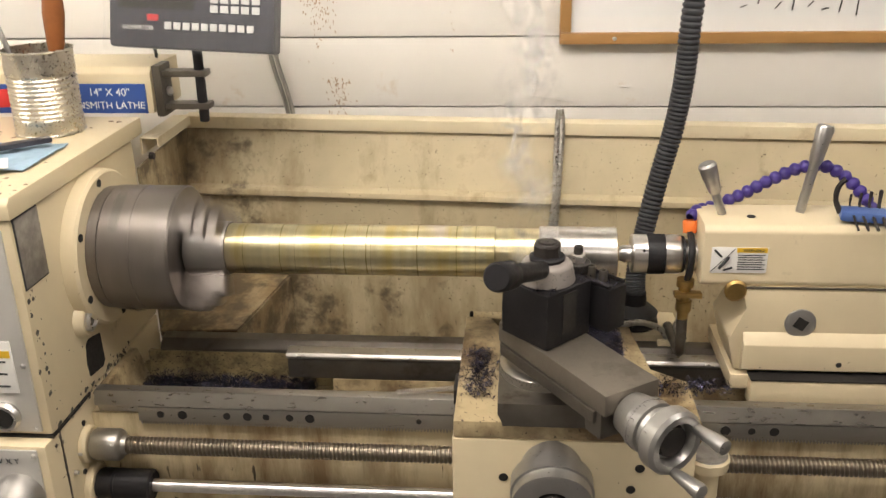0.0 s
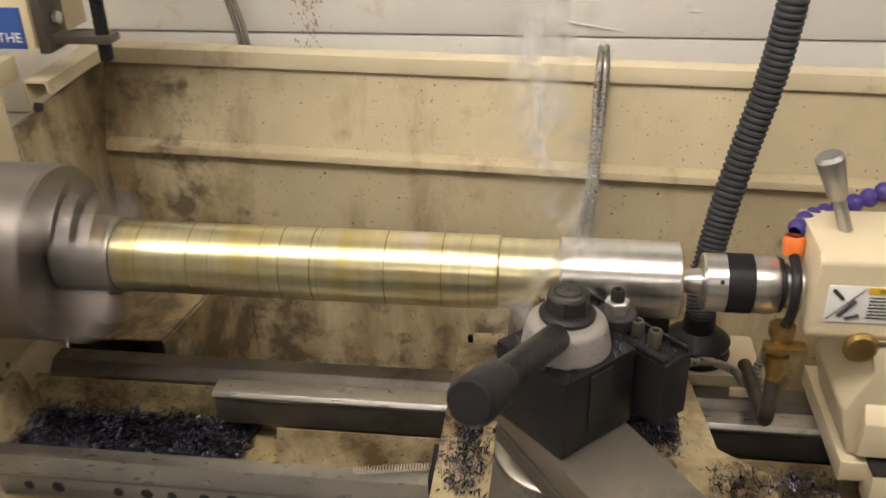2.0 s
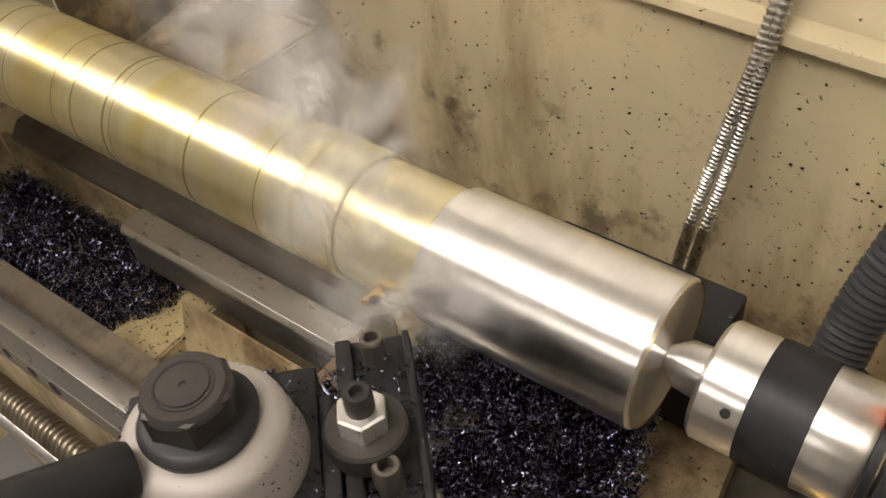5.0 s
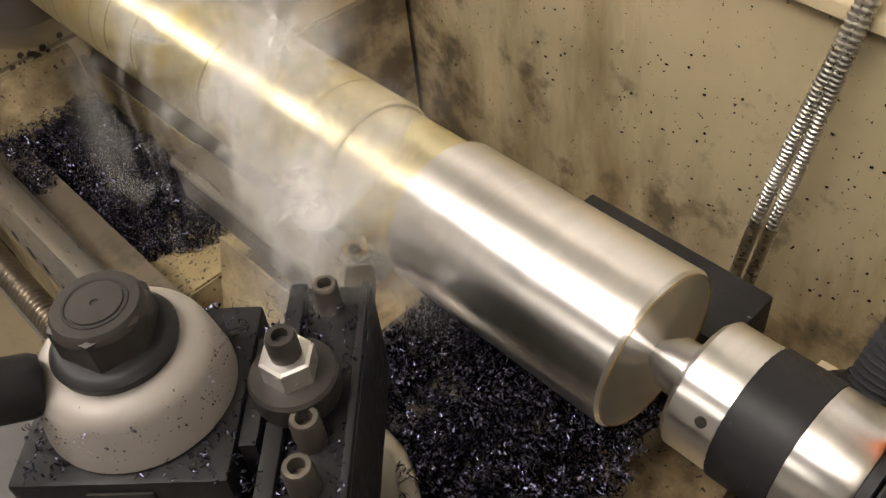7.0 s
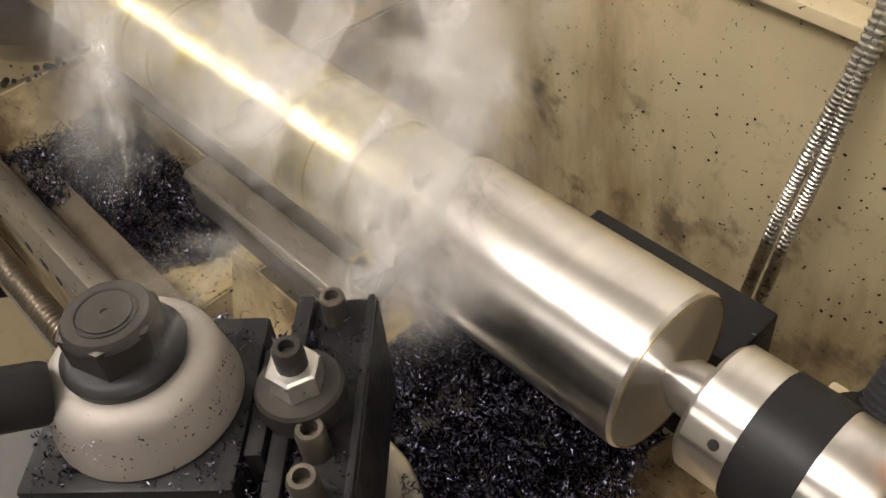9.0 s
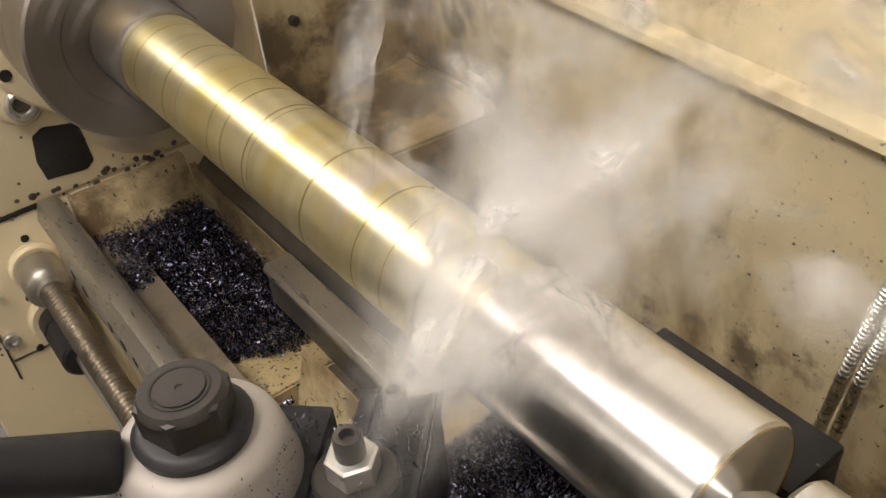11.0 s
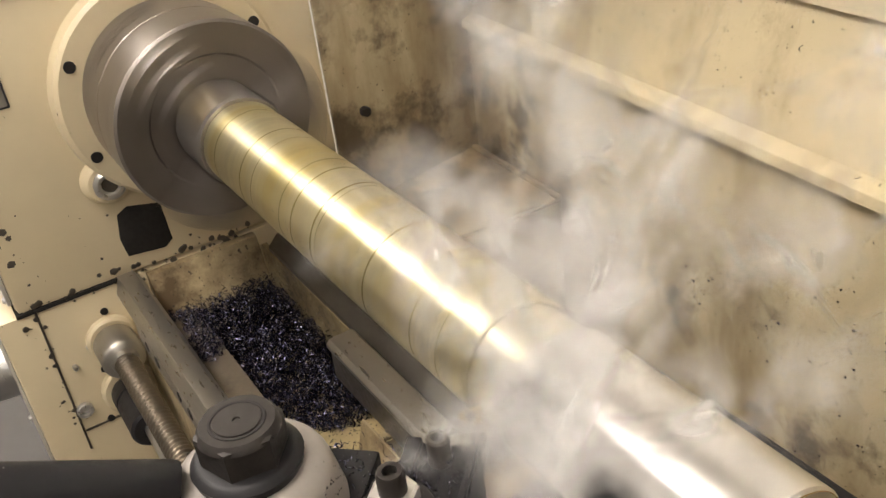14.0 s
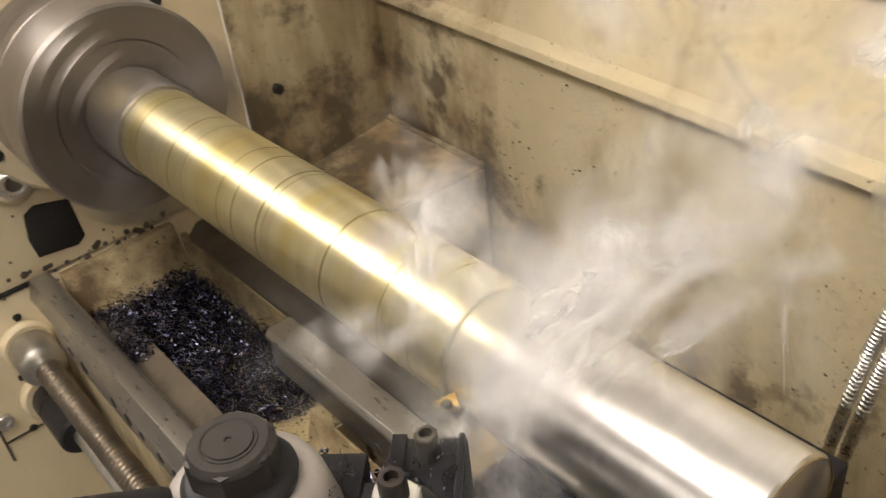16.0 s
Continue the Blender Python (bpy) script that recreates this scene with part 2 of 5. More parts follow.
def smoke_material(name, strength):
    """A thin white veil whose density fades out towards its rim and is torn by noise."""
    m = bpy.data.materials.new(name)
    m.use_nodes = True
    n, l = m.node_tree.nodes, m.node_tree.links
    n.clear()
    out = n.new("ShaderNodeOutputMaterial")
    attr = n.new("ShaderNodeAttribute")
    attr.attribute_name = "veil"
    info = n.new("ShaderNodeObjectInfo")
    co = n.new("ShaderNodeTexCoord")
    sh = n.new("ShaderNodeVectorMath")
    sh.operation = "MULTIPLY_ADD"
    sh.inputs[1].default_value = (1, 1, 1)
    comb = n.new("ShaderNodeCombineXYZ")
    mul = n.new("ShaderNodeMath")
    mul.operation, mul.inputs[1].default_value = "MULTIPLY", 7.0
    l.new(info.outputs["Random"], mul.inputs[0])
    l.new(mul.outputs[0], comb.inputs[0])
    l.new(co.outputs["Object"], sh.inputs[0])
    l.new(comb.outputs[0], sh.inputs[2])
    t = n.new("ShaderNodeTexNoise")
    t.inputs["Scale"].default_value, t.inputs["Detail"].default_value, t.inputs["Roughness"].default_value = 19, 5.5, 0.58
    t.inputs["Distortion"].default_value = 1.1
    l.new(sh.outputs[0], t.inputs["Vector"])
    r = n.new("ShaderNodeMapRange")
    r.interpolation_type = "SMOOTHSTEP"
    r.inputs["From Min"].default_value, r.inputs["From Max"].default_value = 0.44, 0.70
    l.new(t.outputs["Fac"], r.inputs["Value"])
    f = n.new("ShaderNodeMath")
    f.operation = "MULTIPLY"
    l.new(r.outputs[0], f.inputs[0])
    l.new(attr.outputs["Fac"], f.inputs[1])
    g = n.new("ShaderNodeMath")
    g.operation, g.inputs[1].default_value, g.use_clamp = "MULTIPLY", strength, True
    l.new(f.outputs[0], g.inputs[0])
    tr = n.new("ShaderNodeBsdfTransparent")
    df = n.new("ShaderNodeBsdfDiffuse")
    df.inputs[0].default_value = (0.9, 0.89, 0.88, 1)
    tl = n.new("ShaderNodeBsdfTranslucent")
    tl.inputs[0].default_value = (0.9, 0.89, 0.88, 1)
    both = n.new("ShaderNodeMixShader")
    both.inputs[0].default_value = 0.5
    l.new(df.outputs[0], both.inputs[1])
    l.new(tl.outputs[0], both.inputs[2])
    mx = n.new("ShaderNodeMixShader")
    l.new(g.outputs[0], mx.inputs[0])
    l.new(tr.outputs[0], mx.inputs[1])
    l.new(both.outputs[0], mx.inputs[2])
    l.new(mx.outputs[0], out.inputs[0])
    return m


M_SMOKE = smoke_material("white cutting smoke", 0.26)

# ---- building helpers ----
ORIGIN = {}
AX = 1.12


def thing(name, base, label, category, group="", kind=""):
    ob = new(name)
    ob.location = base
    ORIGIN[ob.name] = Vector(base)
    return tagged(ob, label, category, group, kind)


def finish(bm, name, material, base):
    bmesh.ops.recalc_face_normals(bm, faces=bm.faces)
    bm.transform(Matrix.Translation(-base))
    me = bpy.data.meshes.new(name)
    for e in bm.edges:
        if len(e.link_faces) == 2:
            e.smooth = e.calc_face_angle(0) < 0.6
    for f in bm.faces:
        f.smooth = True
    bm.to_mesh(me)
    bm.free()
    me.materials.append(material)
    return me


def part(name, bm, material, parent, label=""):
    base = ORIGIN[parent.name]
    ob = new(name, finish(bm, name, material, base))
    ob.parent = parent
    ORIGIN[ob.name] = base
    if label:
        tagged(ob, label)
    return ob


def single(name, bm, material, base, label, category, group="", kind=""):
    ob = new(name, finish(bm, name, material, Vector(base)))
    ob.location = base
    ORIGIN[ob.name] = Vector(base)
    return tagged(ob, label, category, group, kind)


def box(x0, y0, z0, x1, y1, z1, bevel=0.002, bm=None, turn=None):
    made = bmesh.new()
    bmesh.ops.create_cube(made, size=1)
    made.transform(Matrix.Translation(((x0 + x1) / 2, (y0 + y1) / 2, (z0 + z1) / 2)) @ Matrix.Diagonal((abs(x1 - x0), abs(y1 - y0), abs(z1 - z0), 1)))
    if bevel:
        bmesh.ops.bevel(made, geom=made.edges[:], offset=bevel, segments=2, affect="EDGES", profile=0.6)
    if turn is not None:
        made.transform(turn)
    return join(bm, made)


def join(bm, made):
    if bm is None:
        return made
    me = bpy.data.meshes.new("tmp")
    made.to_mesh(me)
    made.free()
    bm.from_mesh(me)
    bpy.data.meshes.remove(me)
    return bm


def prism(profile, axis, a, b, bevel=0.0, bm=None):
    """An outline, pushed out along x ((y, z) pairs) or y ((x, z) pairs) or z ((x, y) pairs) from a to b."""
    made = bmesh.new()
    put = {"x": lambda u, v, w: (w, u, v), "y": lambda u, v, w: (u, w, v), "z": lambda u, v, w: (u, v, w)}[axis]
    lo = [made.verts.new(put(u, v, a)) for u, v in profile]
    hi = [made.verts.new(put(u, v, b)) for u, v in profile]
    k = len(profile)
    made.faces.new(lo)
    made.faces.new(hi)
    for i in range(k):
        made.faces.new((lo[i], lo[(i + 1) % k], hi[(i + 1) % k], hi[i]))
    if bevel:
        bmesh.ops.bevel(made, geom=made.edges[:], offset=bevel, segments=2, affect="EDGES", profile=0.6)
    return join(bm, made)


def turned(profile, origin, way, seg=48, bm=None):
    """A turned body: (distance along the way, radius) pairs from one end to the other."""
    made = bmesh.new()
    q = Vector((0, 0, 1)).rotation_difference(Vector(way).normalized()).to_matrix().to_4x4()
    m = Matrix.Translation(origin) @ q
    rings = []
    for d, r in profile:
        if r < 1e-6:
            rings.append([made.verts.new(m @ Vector((0, 0, d)))])
        else:
            rings.append([made.verts.new(m @ Vector((r * math.cos(6.283185 * i / seg), r * math.sin(6.283185 * i / seg), d))) for i in range(seg)])
    for a, b in zip(rings, rings[1:]):
        for i in range(seg):
            j = (i + 1) % seg
            if len(a) == 1 and len(b) == 1:
                continue
            if len(a) == 1:
                made.faces.new((a[0], b[i], b[j]))
            elif len(b) == 1:
                made.faces.new((a[i], a[j], b[0]))
            else:
                made.faces.new((a[i], a[j], b[j], b[i]))
    return join(bm, made)


def rod(p, q, r, r2=None, seg=24, edge=0.0015, bm=None):
    p, q = Vector(p), Vector(q)
    r2 = r if r2 is None else r2
    n = (q - p).length
    e = min(edge, n * 0.3, r * 0.5, r2 * 0.5)
    return turned([(0, 0), (0, r - e), (e, r), (n - e, r2), (n, r2 - e), (n, 0)], p, q - p, seg, bm)


def smooth_path(points, n):
    pts = [Vector(p) for p in points]
    out = []
    for i in range(len(pts) - 1):
        p0, p1, p2, p3 = pts[max(i - 1, 0)], pts[i], pts[i + 1], pts[min(i + 2, len(pts) - 1)]
        for k in range(n):
            t = k / n
            out.append(0.5 * ((2 * p1) + (p2 - p0) * t + (2 * p0 - 5 * p1 + 4 * p2 - p3) * t * t + (3 * p1 - p0 - 3 * p2 + p3) * t ** 3))
    return out + [pts[-1]]


def swept(path, radius, seg=10, bm=None):
    """A round body along a path; radius: a number or a function of the index."""
    made = bmesh.new()
    rings = []
    up = Vector((0.31, 0.52, 0.8))
    for i, p in enumerate(path):
        d = (path[min(i + 1, len(path) - 1)] - path[max(i - 1, 0)]).normalized()
        u = d.cross(up).normalized()
        v = d.cross(u)
        r = radius(i) if callable(radius) else radius
        rings.append([made.verts.new(p + r * (math.cos(6.283185 * k / seg) * u + math.sin(6.283185 * k / seg) * v)) for k in range(seg)])
    for a, b in zip(rings, rings[1:]):
        for k in range(seg):
            made.faces.new((a[k], a[(k + 1) % seg], b[(k + 1) % seg], b[k]))
    made.faces.new(rings[0])
    made.faces.new(rings[-1])
    return join(bm, made)


def hexagon(centre, way, across, height, turn=0.0, bm=None, crown=0.15):
    """A hexagonal nut or head with a chamfered crown."""
    q = Vector((0, 0, 1)).rotation_difference(Vector(way).normalized()).to_matrix().to_4x4()
    made = bmesh.new()
    r = across / math.sqrt(3)
    rows = []
    for d, s in ((0, 1), (height * (1 - crown), 1), (height, 0.88)):
        rows.append([made.verts.new((r * s * math.cos(turn + i * math.pi / 3), r * s * math.sin(turn + i * math.pi / 3), d)) for i in range(6)])
    for a, b in zip(rows, rows[1:]):
        for i in range(6):
            made.faces.new((a[i], a[(i + 1) % 6], b[(i + 1) % 6], b[i]))
    made.faces.new(rows[0])
    made.faces.new(rows[-1])
    made.transform(Matrix.Translation(centre) @ q)
    return join(bm, made)


def lettering(text, size, m, material, parent, name="lettering", depth=0.0004):
    """Built-in font, turned into a mesh part; m places the text's own plane in the world."""
    cu = bpy.data.curves.new("text", "FONT")
    cu.body, cu.size, cu.extrude = text, size, depth
    tmp = bpy.data.objects.new("text", cu)
    scene.collection.objects.link(tmp)
    me = bpy.data.meshes.new_from_object(tmp.evaluated_get(bpy.context.evaluated_depsgraph_get()))
    bpy.data.objects.remove(tmp)
    bpy.data.curves.remove(cu)
    base = ORIGIN[parent.name]
    me.transform(Matrix.Translation(-base) @ m)
    me.materials.clear()
    me.materials.append(material)
    ob = new(name, me)
    ob.parent = parent
    ORIGIN[ob.name] = base
    return ob


FACING = Matrix.Rotation(math.pi / 2, 4, "X")

# ---- the room ----
def room():
    single("floor", box(-3, -4, -0.1, 4, 0.6, 0, 0), M_FLOOR, (0, 0, 0), "dark grey painted concrete workshop floor", "floor", kind="structure")
    single("ceiling", box(-3, -4, 2.6, 4, 0.6, 2.7, 0), M_CEIL, (0, 0, 2.6), "white painted workshop ceiling", "ceiling", kind="structure")
    single("wall_west", box(-3.1, -4, 0, -3, 0.6, 2.6, 0), M_WALL, (-3, 0, 0), "white painted side wall", "wall", kind="structure")
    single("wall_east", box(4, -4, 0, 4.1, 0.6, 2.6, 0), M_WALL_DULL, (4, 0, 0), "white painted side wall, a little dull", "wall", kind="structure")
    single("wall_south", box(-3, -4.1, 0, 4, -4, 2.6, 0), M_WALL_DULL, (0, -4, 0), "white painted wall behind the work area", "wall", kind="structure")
    w = single("wall_north", box(-3, 0.52, 0, 4, 0.6, 2.6, 0), M_WALL, (0, 0.52, 0), "white boarded wall with rust-brown drips", "wall", kind="structure")
    edges = [0.0, 0.3, 0.56, 0.69, 0.82, 0.95, 1.08, 1.213, 1.344, 1.475, 1.6, 1.85, 2.1, 2.35, 2.6]
    for a, b in zip(edges, edges[1:]):
        part("board", box(-3, 0.497 + 0.003 * ((a * 7) % 1), a + 0.0015, 4, 0.519, b - 0.0015, 0.0015), M_WALL, w)
    for x, zz, wd, n in ((0.245, 1.47, 0.03, 260), (0.27, 1.27, 0.022, 110), (0.49, 1.39, 0.006, 6)):
        bm = bmesh.new()
        for _ in range(n):
            s = random.uniform(0.0003, 0.0011)
            px, pz = x + random.gauss(0, wd * 0.5), zz - abs(random.gauss(0, 0.06))
            box(px - s, 0.4962, pz - s * random.uniform(1, 5), px + s, 0.4972, pz + s, 0, bm)
        ob = part("stain", bm, mat("rusty drip", (0.50, 0.37, 0.25), 0.7), w, "rust-brown drip stains")
    bm = bmesh.new()
    for x0, z0, dx, dz in ((0.64, 1.235, 0.075, -0.012), (0.8, 1.252, 0.02, 0.0), (0.47, 1.385, 0.006, 0.004)):
        rod((x0, 0.496, z0), (x0 + dx, 0.496, z0 + dz), 0.0012, seg=6, bm=bm)
    part("scrape", bm, M_PAPER, w, "shallow bare scrapes in the paint")


def ceiling_lights():
    for x, y, _ in LAMPS:
        c = thing("ceiling_light", (x, y, 2.6), "long white light hung under the ceiling", "light", "ceiling lights")
        part("frame", box(x - 0.64, y - 0.29, 2.355, x + 0.64, y + 0.29, 2.395, 0.004), M_CEIL, c)
        for dx in (-0.5, 0.5):
            part("hanger", rod((x + dx, y, 2.395), (x + dx, y, 2.6), 0.006, seg=10), M_CEIL, c)


def whiteboard():
    b = thing("whiteboard", (1.3, 0.49, 1.33), "whiteboard in a varnished oak frame hung on the wall", "whiteboard")
    part("board_face", box(0.7, 0.484, 1.352, 2.0, 0.492, 1.95, 0), M_WHITEBOARD, b)
    part("frame_bottom", box(0.685, 0.474, 1.333, 2.015, 0.493, 1.353, 0.002), M_WOOD, b)
    part("frame_side", box(0.685, 0.474, 1.354, 0.705, 0.493, 1.96, 0.002), M_WOOD, b)
    part("frame_side", box(1.995, 0.474, 1.354, 2.015, 0.493, 1.96, 0.002), M_WOOD, b)
    part("frame_top", box(0.685, 0.474, 1.961, 2.015, 0.493, 1.98, 0.002), M_WOOD, b)
    part("screw", rod((0.783, 0.476, 1.343), (0.783, 0.4715, 1.343), 0.004, seg=12), M_ZINC, b)
    bm = bmesh.new()
    for x, z, dx, dz in ((1.0, 1.395, 0.012, 0.004), (1.03, 1.40, 0.003, 0.02), (1.06, 1.392, 0.01, 0.012), (1.09, 1.39, 0.002, 0.025), (1.115, 1.395, 0.01, 0.01), (1.14, 1.39, 0.012, 0.003), (1.17, 1.385, 0.004, 0.03), (1.2, 1.38, 0.002, 0.05)):
        part("marker_stroke", rod((x, 0.4832, z), (x + dx, 0.4832, z + dz), 0.0012, seg=6), M_INK, b)


# ---- the lathe ----
def splash_y(x):
    return 0.357 - 0.066 * x


def splash_guard():
    g = thing("splash_guard", (0.7, 0.33, 0.8), "cream sheet-metal splash guard, brown with oil and chips", "splash guard")
    skew = Matrix.Translation((0, 0.357, 0)) @ Matrix.Rotation(math.atan(-0.066), 4, "Z")

    def sheet(profile, x0, x1, bevel=0.0):
        bm = prism(profile, "x", x0, x1, bevel)
        bm.transform(skew)
        return bm
    part("lower_panel", sheet([(0, 0.70), (0, 1.088), (0.003, 1.088), (0.003, 0.70)], 0.0, 1.9), M_SPLASH, g)
    part("fold", sheet([(-0.004, 1.083), (-0.012, 1.088), (-0.010, 1.097), (0.004, 1.103), (0.006, 1.089)], 0.012, 1.9, 0.0008), M_SPLASH, g)
    part("upper_panel", sheet([(0.004, 1.09), (0.046, 1.203), (0.049, 1.203), (0.007, 1.09)], 0.0, 1.9), M_SPLASH, g)
    part("lip", sheet([(0.036, 1.198), (0.036, 1.220), (0.062, 1.222), (0.062, 1.198)], 0.0, 1.9, 0.002), M_LIP, g, "cream folded lip")
    # side panel against the headstock
    part("side_panel", prism([(0.166, 0.72), (0.166, 1.19), (0.40, 1.2), (0.357, 1.085), (0.357, 0.72)], "x", 0.0, 0.004), M_SPLASH, g, "side panel, grey-brown with grime")
    part("channel", prism([(-0.018, 1.193), (-0.018, 1.222), (0.014, 1.222), (0.014, 1.205), (0.011, 1.205), (0.011, 1.219), (-0.015, 1.219), (-0.015, 1.193)], "y", 0.235, 0.395), M_LIP, g, "cream open channel rail")
    for y, z in ((0.206, 1.025), (0.215, 1.196)):
        part("stud", hexagon((0.004, y, z), (1, 0, 0), 0.011, 0.008), M_BLACK_NUT, g)
    d = bmesh.new()
    quad = [(0.005, 0.350, 0.928), (0.190, 0.338, 0.930), (0.142, 0.150, 0.907), (0.005, 0.150, 0.903)]
    lo = [d.verts.new(v) for v in quad]
    hi = [d.verts.new((x, y, z + 0.003)) for x, y, z in quad]
    d.faces.new(lo), d.faces.new(hi)
    for i in range(4):
        d.faces.new((lo[i], lo[(i + 1) % 4], hi[(i + 1) % 4], hi[i]))
    part("chip_deflector", d, M_SPLASH, g, "folded chip deflector crusted with rust-brown chips")
    f = bmesh.new()
    quad = [(0.189, 0.337, 0.929), (0.141, 0.149, 0.906), (0.141, 0.149, 0.70), (0.189, 0.337, 0.70)]
    lo = [f.verts.new(v) for v in quad]
    hi = [f.verts.new((x + 0.003, y, z)) for x, y, z in quad]
    f.faces.new(lo), f.faces.new(hi)
    for i in range(4):
        f.faces.new((lo[i], lo[(i + 1) % 4], hi[(i + 1) % 4], hi[i]))
    part("deflector_flap", f, M_SPLASH, g)
    part("bead", rod((0.006, 0.348, 0.932), (0.190, 0.337, 0.934), 0.004, seg=10), M_SPLASH, g)
    bm = bmesh.new()
    for _ in range(560):
        x = random.choice((random.uniform(0.15, 1.2), random.gauss(0.74, 0.16)))
        z = random.choice((random.uniform(0.80, 1.0), random.gauss(0.93, 0.08)))
        if 0.01 < x < 1.5 and 0.72 < z < 1.07:
            s = random.choice((0.0002, 0.0003, 0.0004, 0.0007))
            box(x - s, splash_y(x) - 0.0012, z - s, x + s * random.uniform(1, 3), splash_y(x) - 0.0002, z + s * random.uniform(0.6, 1.6), 0, bm)
    part("stuck_swarf", bm, M_CHIP, g, "small dark chips stuck in the oil")["kind"] = "stuff"
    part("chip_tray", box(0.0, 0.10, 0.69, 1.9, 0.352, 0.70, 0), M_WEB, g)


def headstock():
    h = thing("headstock", (-0.22, 0, 0.55), "cream painted lathe headstock with silver front panel and worn edges", "lathe headstock")
    # upper casting with its round boss, and the gearbox below
    body = part("casting", box(-0.46, -0.212, 0.932, 0, 0.166, 1.236, 0.006), M_CREAM, h)
    part("lid", prism([(-0.216, 1.238), (-0.216, 1.258), (-0.208, 1.266), (0.2, 1.266), (0.2, 1.238)], "x", -0.47, 0.004, 0.003), M_CREAM, h, "cream lid with oil spots")
    part("gearbox", box(-0.46, -0.235, 0.56, -0.001, 0.165, 0.929, 0.004), M_CREAM, h)
    part("spindle_flange", turned([(0, 0.0), (0, 0.116), (0.017, 0.114), (0.021, 0.110), (0.021, 0.0)], (0, 0, AX), (1, 0, 0), 64), M_CREAM, h, "cream spindle cover ring")
    for a in (25, 97, 152, 205, 270, 335):
        c, s = math.cos(radians(a)), math.sin(radians(a))
        part("screw_hole", rod((0.0205, 0.102 * c, AX + 0.102 * s), (0.0225, 0.102 * c, AX + 0.102 * s), 0.0058, seg=16, edge=0.0003), M_DARK, h)
    s = part("oil_sight", turned([(0, 0), (0, 0.016), (0.004, 0.0165), (0.007, 0.013), (0.007, 0.010), (0.003, 0.0095), (0.003, 0)], (0.012, -0.088, 1.043), (1, 0, 0), 32), M_ZINC, h, "bright ringed oil plug")
    part("oil_glass", rod((0.013, -0.088, 1.043), (0.0156, -0.088, 1.043), 0.0085, seg=20), M_STEEL_DARK, s)
    part("boss", turned([(0, 0), (0, 0.026), (0.010, 0.022), (0.0118, 0.020), (0.0118, 0)], (0, -0.088, 1.043), (1, 0, 0), 32), M_CREAM, h)
    part("opening", prism([(-0.089, 1.002), (-0.078, 1.008), (-0.044, 1.000), (-0.042, 0.955), (-0.051, 0.948), (-0.091, 0.953), (-0.094, 0.975)], "x", -0.003, 0.0015, 0.001), M_DARK, h, "dark irregular access opening")
    part("split_line", box(-0.3, -0.214, 0.9285, 0.0008, -0.1, 0.9325, 0), M_DARK, h)
    for x0, y0, z0, y1, z1 in ((0.0012, -0.197, 0.74, -0.1945, 0.928), (0.0012, -0.194, 0.765, -0.11, 0.767)):
        part("panel_joint", box(-0.002, y0, z0, 0.0006, y1, z1, 0), M_STEEL_DARK, h)
    for y, z, r in ((-0.187, 0.794, 0.009), (-0.18, 0.85, 0.003), (-0.16, 0.868, 0.003)):
        b = part("bolt", turned([(0, 0), (0, r), (0.005, r), (0.006, r * 0.9), (0.006, r * 0.55), (0.002, r * 0.5), (0.002, 0)], (0, y, z), (1, 0, 0), 20), M_ZINC, h)
    for y, z in ((-0.133, 0.901), (-0.153, 0.833), (-0.156, 0.789), (-0.165, 0.768)):
        part("tapped_hole", rod((-0.001, y, z), (0.0012, y, z), 0.0042, seg=14, edge=0.0003), M_DARK, h)
    p = part("index_plate", box(-0.001, -0.205, 1.143, 0.0025, -0.15, 1.235, 0.0008), M_ETCH, h, "grey etched instruction plate")
    part("plate_rim", prism([(-0.207, 1.141), (-0.148, 1.141), (-0.148, 1.237), (-0.207, 1.237), (-0.207, 1.234), (-0.151, 1.234), (-0.151, 1.144), (-0.204, 1.144), (-0.204, 1.237)][:4], "x", -0.001, 0.0012), M_INK, h)
    # paint chips knocked off the edges
    bm = bmesh.new()
    for _ in range(170):
        k = random.random()
        if k < 0.45:
            y, z = random.uniform(-0.2, 0.05), random.gauss(0.932, 0.006)
        elif k < 0.75:
            y, z = random.gauss(-0.2, 0.006), random.uniform(0.78, 1.2)
        else:
            y, z = random.uniform(-0.2, 0.13), random.uniform(0.95, 1.2)
            if (y ** 2 + (z - AX) ** 2) ** 0.5 < 0.14:
                continue
        r = random.choice((0.0008, 0.0012, 0.002, 0.0036)) * random.uniform(0.7, 1.3) * (0.4 if k > 0.75 else 1)
        turned([(0, 0), (0, r), (0.0005, r * 0.8), (0.0005, 0)], (0.0, y, z), (1, 0, 0), 6, bm)
    part("chipped_paint", bm, M_STEEL_DARK, h, "dark spots of knocked-off paint")["kind"] = "stuff"
    bm = bmesh.new()
    for _ in range(70):
        r = random.uniform(0.001, 0.005)
        turned([(0, 0), (0, r), (0.0004, r * 0.8), (0.0004, 0)], (random.uniform(-0.3, 0.0), random.uniform(-0.2, 0.18), 1.266), (0, 0, 1), 8, bm)
    part("dried_oil", bm, mat("dried oil", (0.20, 0.12, 0.05), 0.4), h, "brown dried oil spots")["kind"] = "stuff"
    # front control panel
    fp = part("front_panel", box(-0.44, -0.239, 0.70, -0.012, -0.2355, 0.925, 0.001), M_PANEL, h, "silver control panel")
    up = part("upper_panel", box(-0.44, -0.217, 0.94, -0.012, -0.2125, 1.225, 0.001), M_PANEL, h, "pale control panel with a warning label")
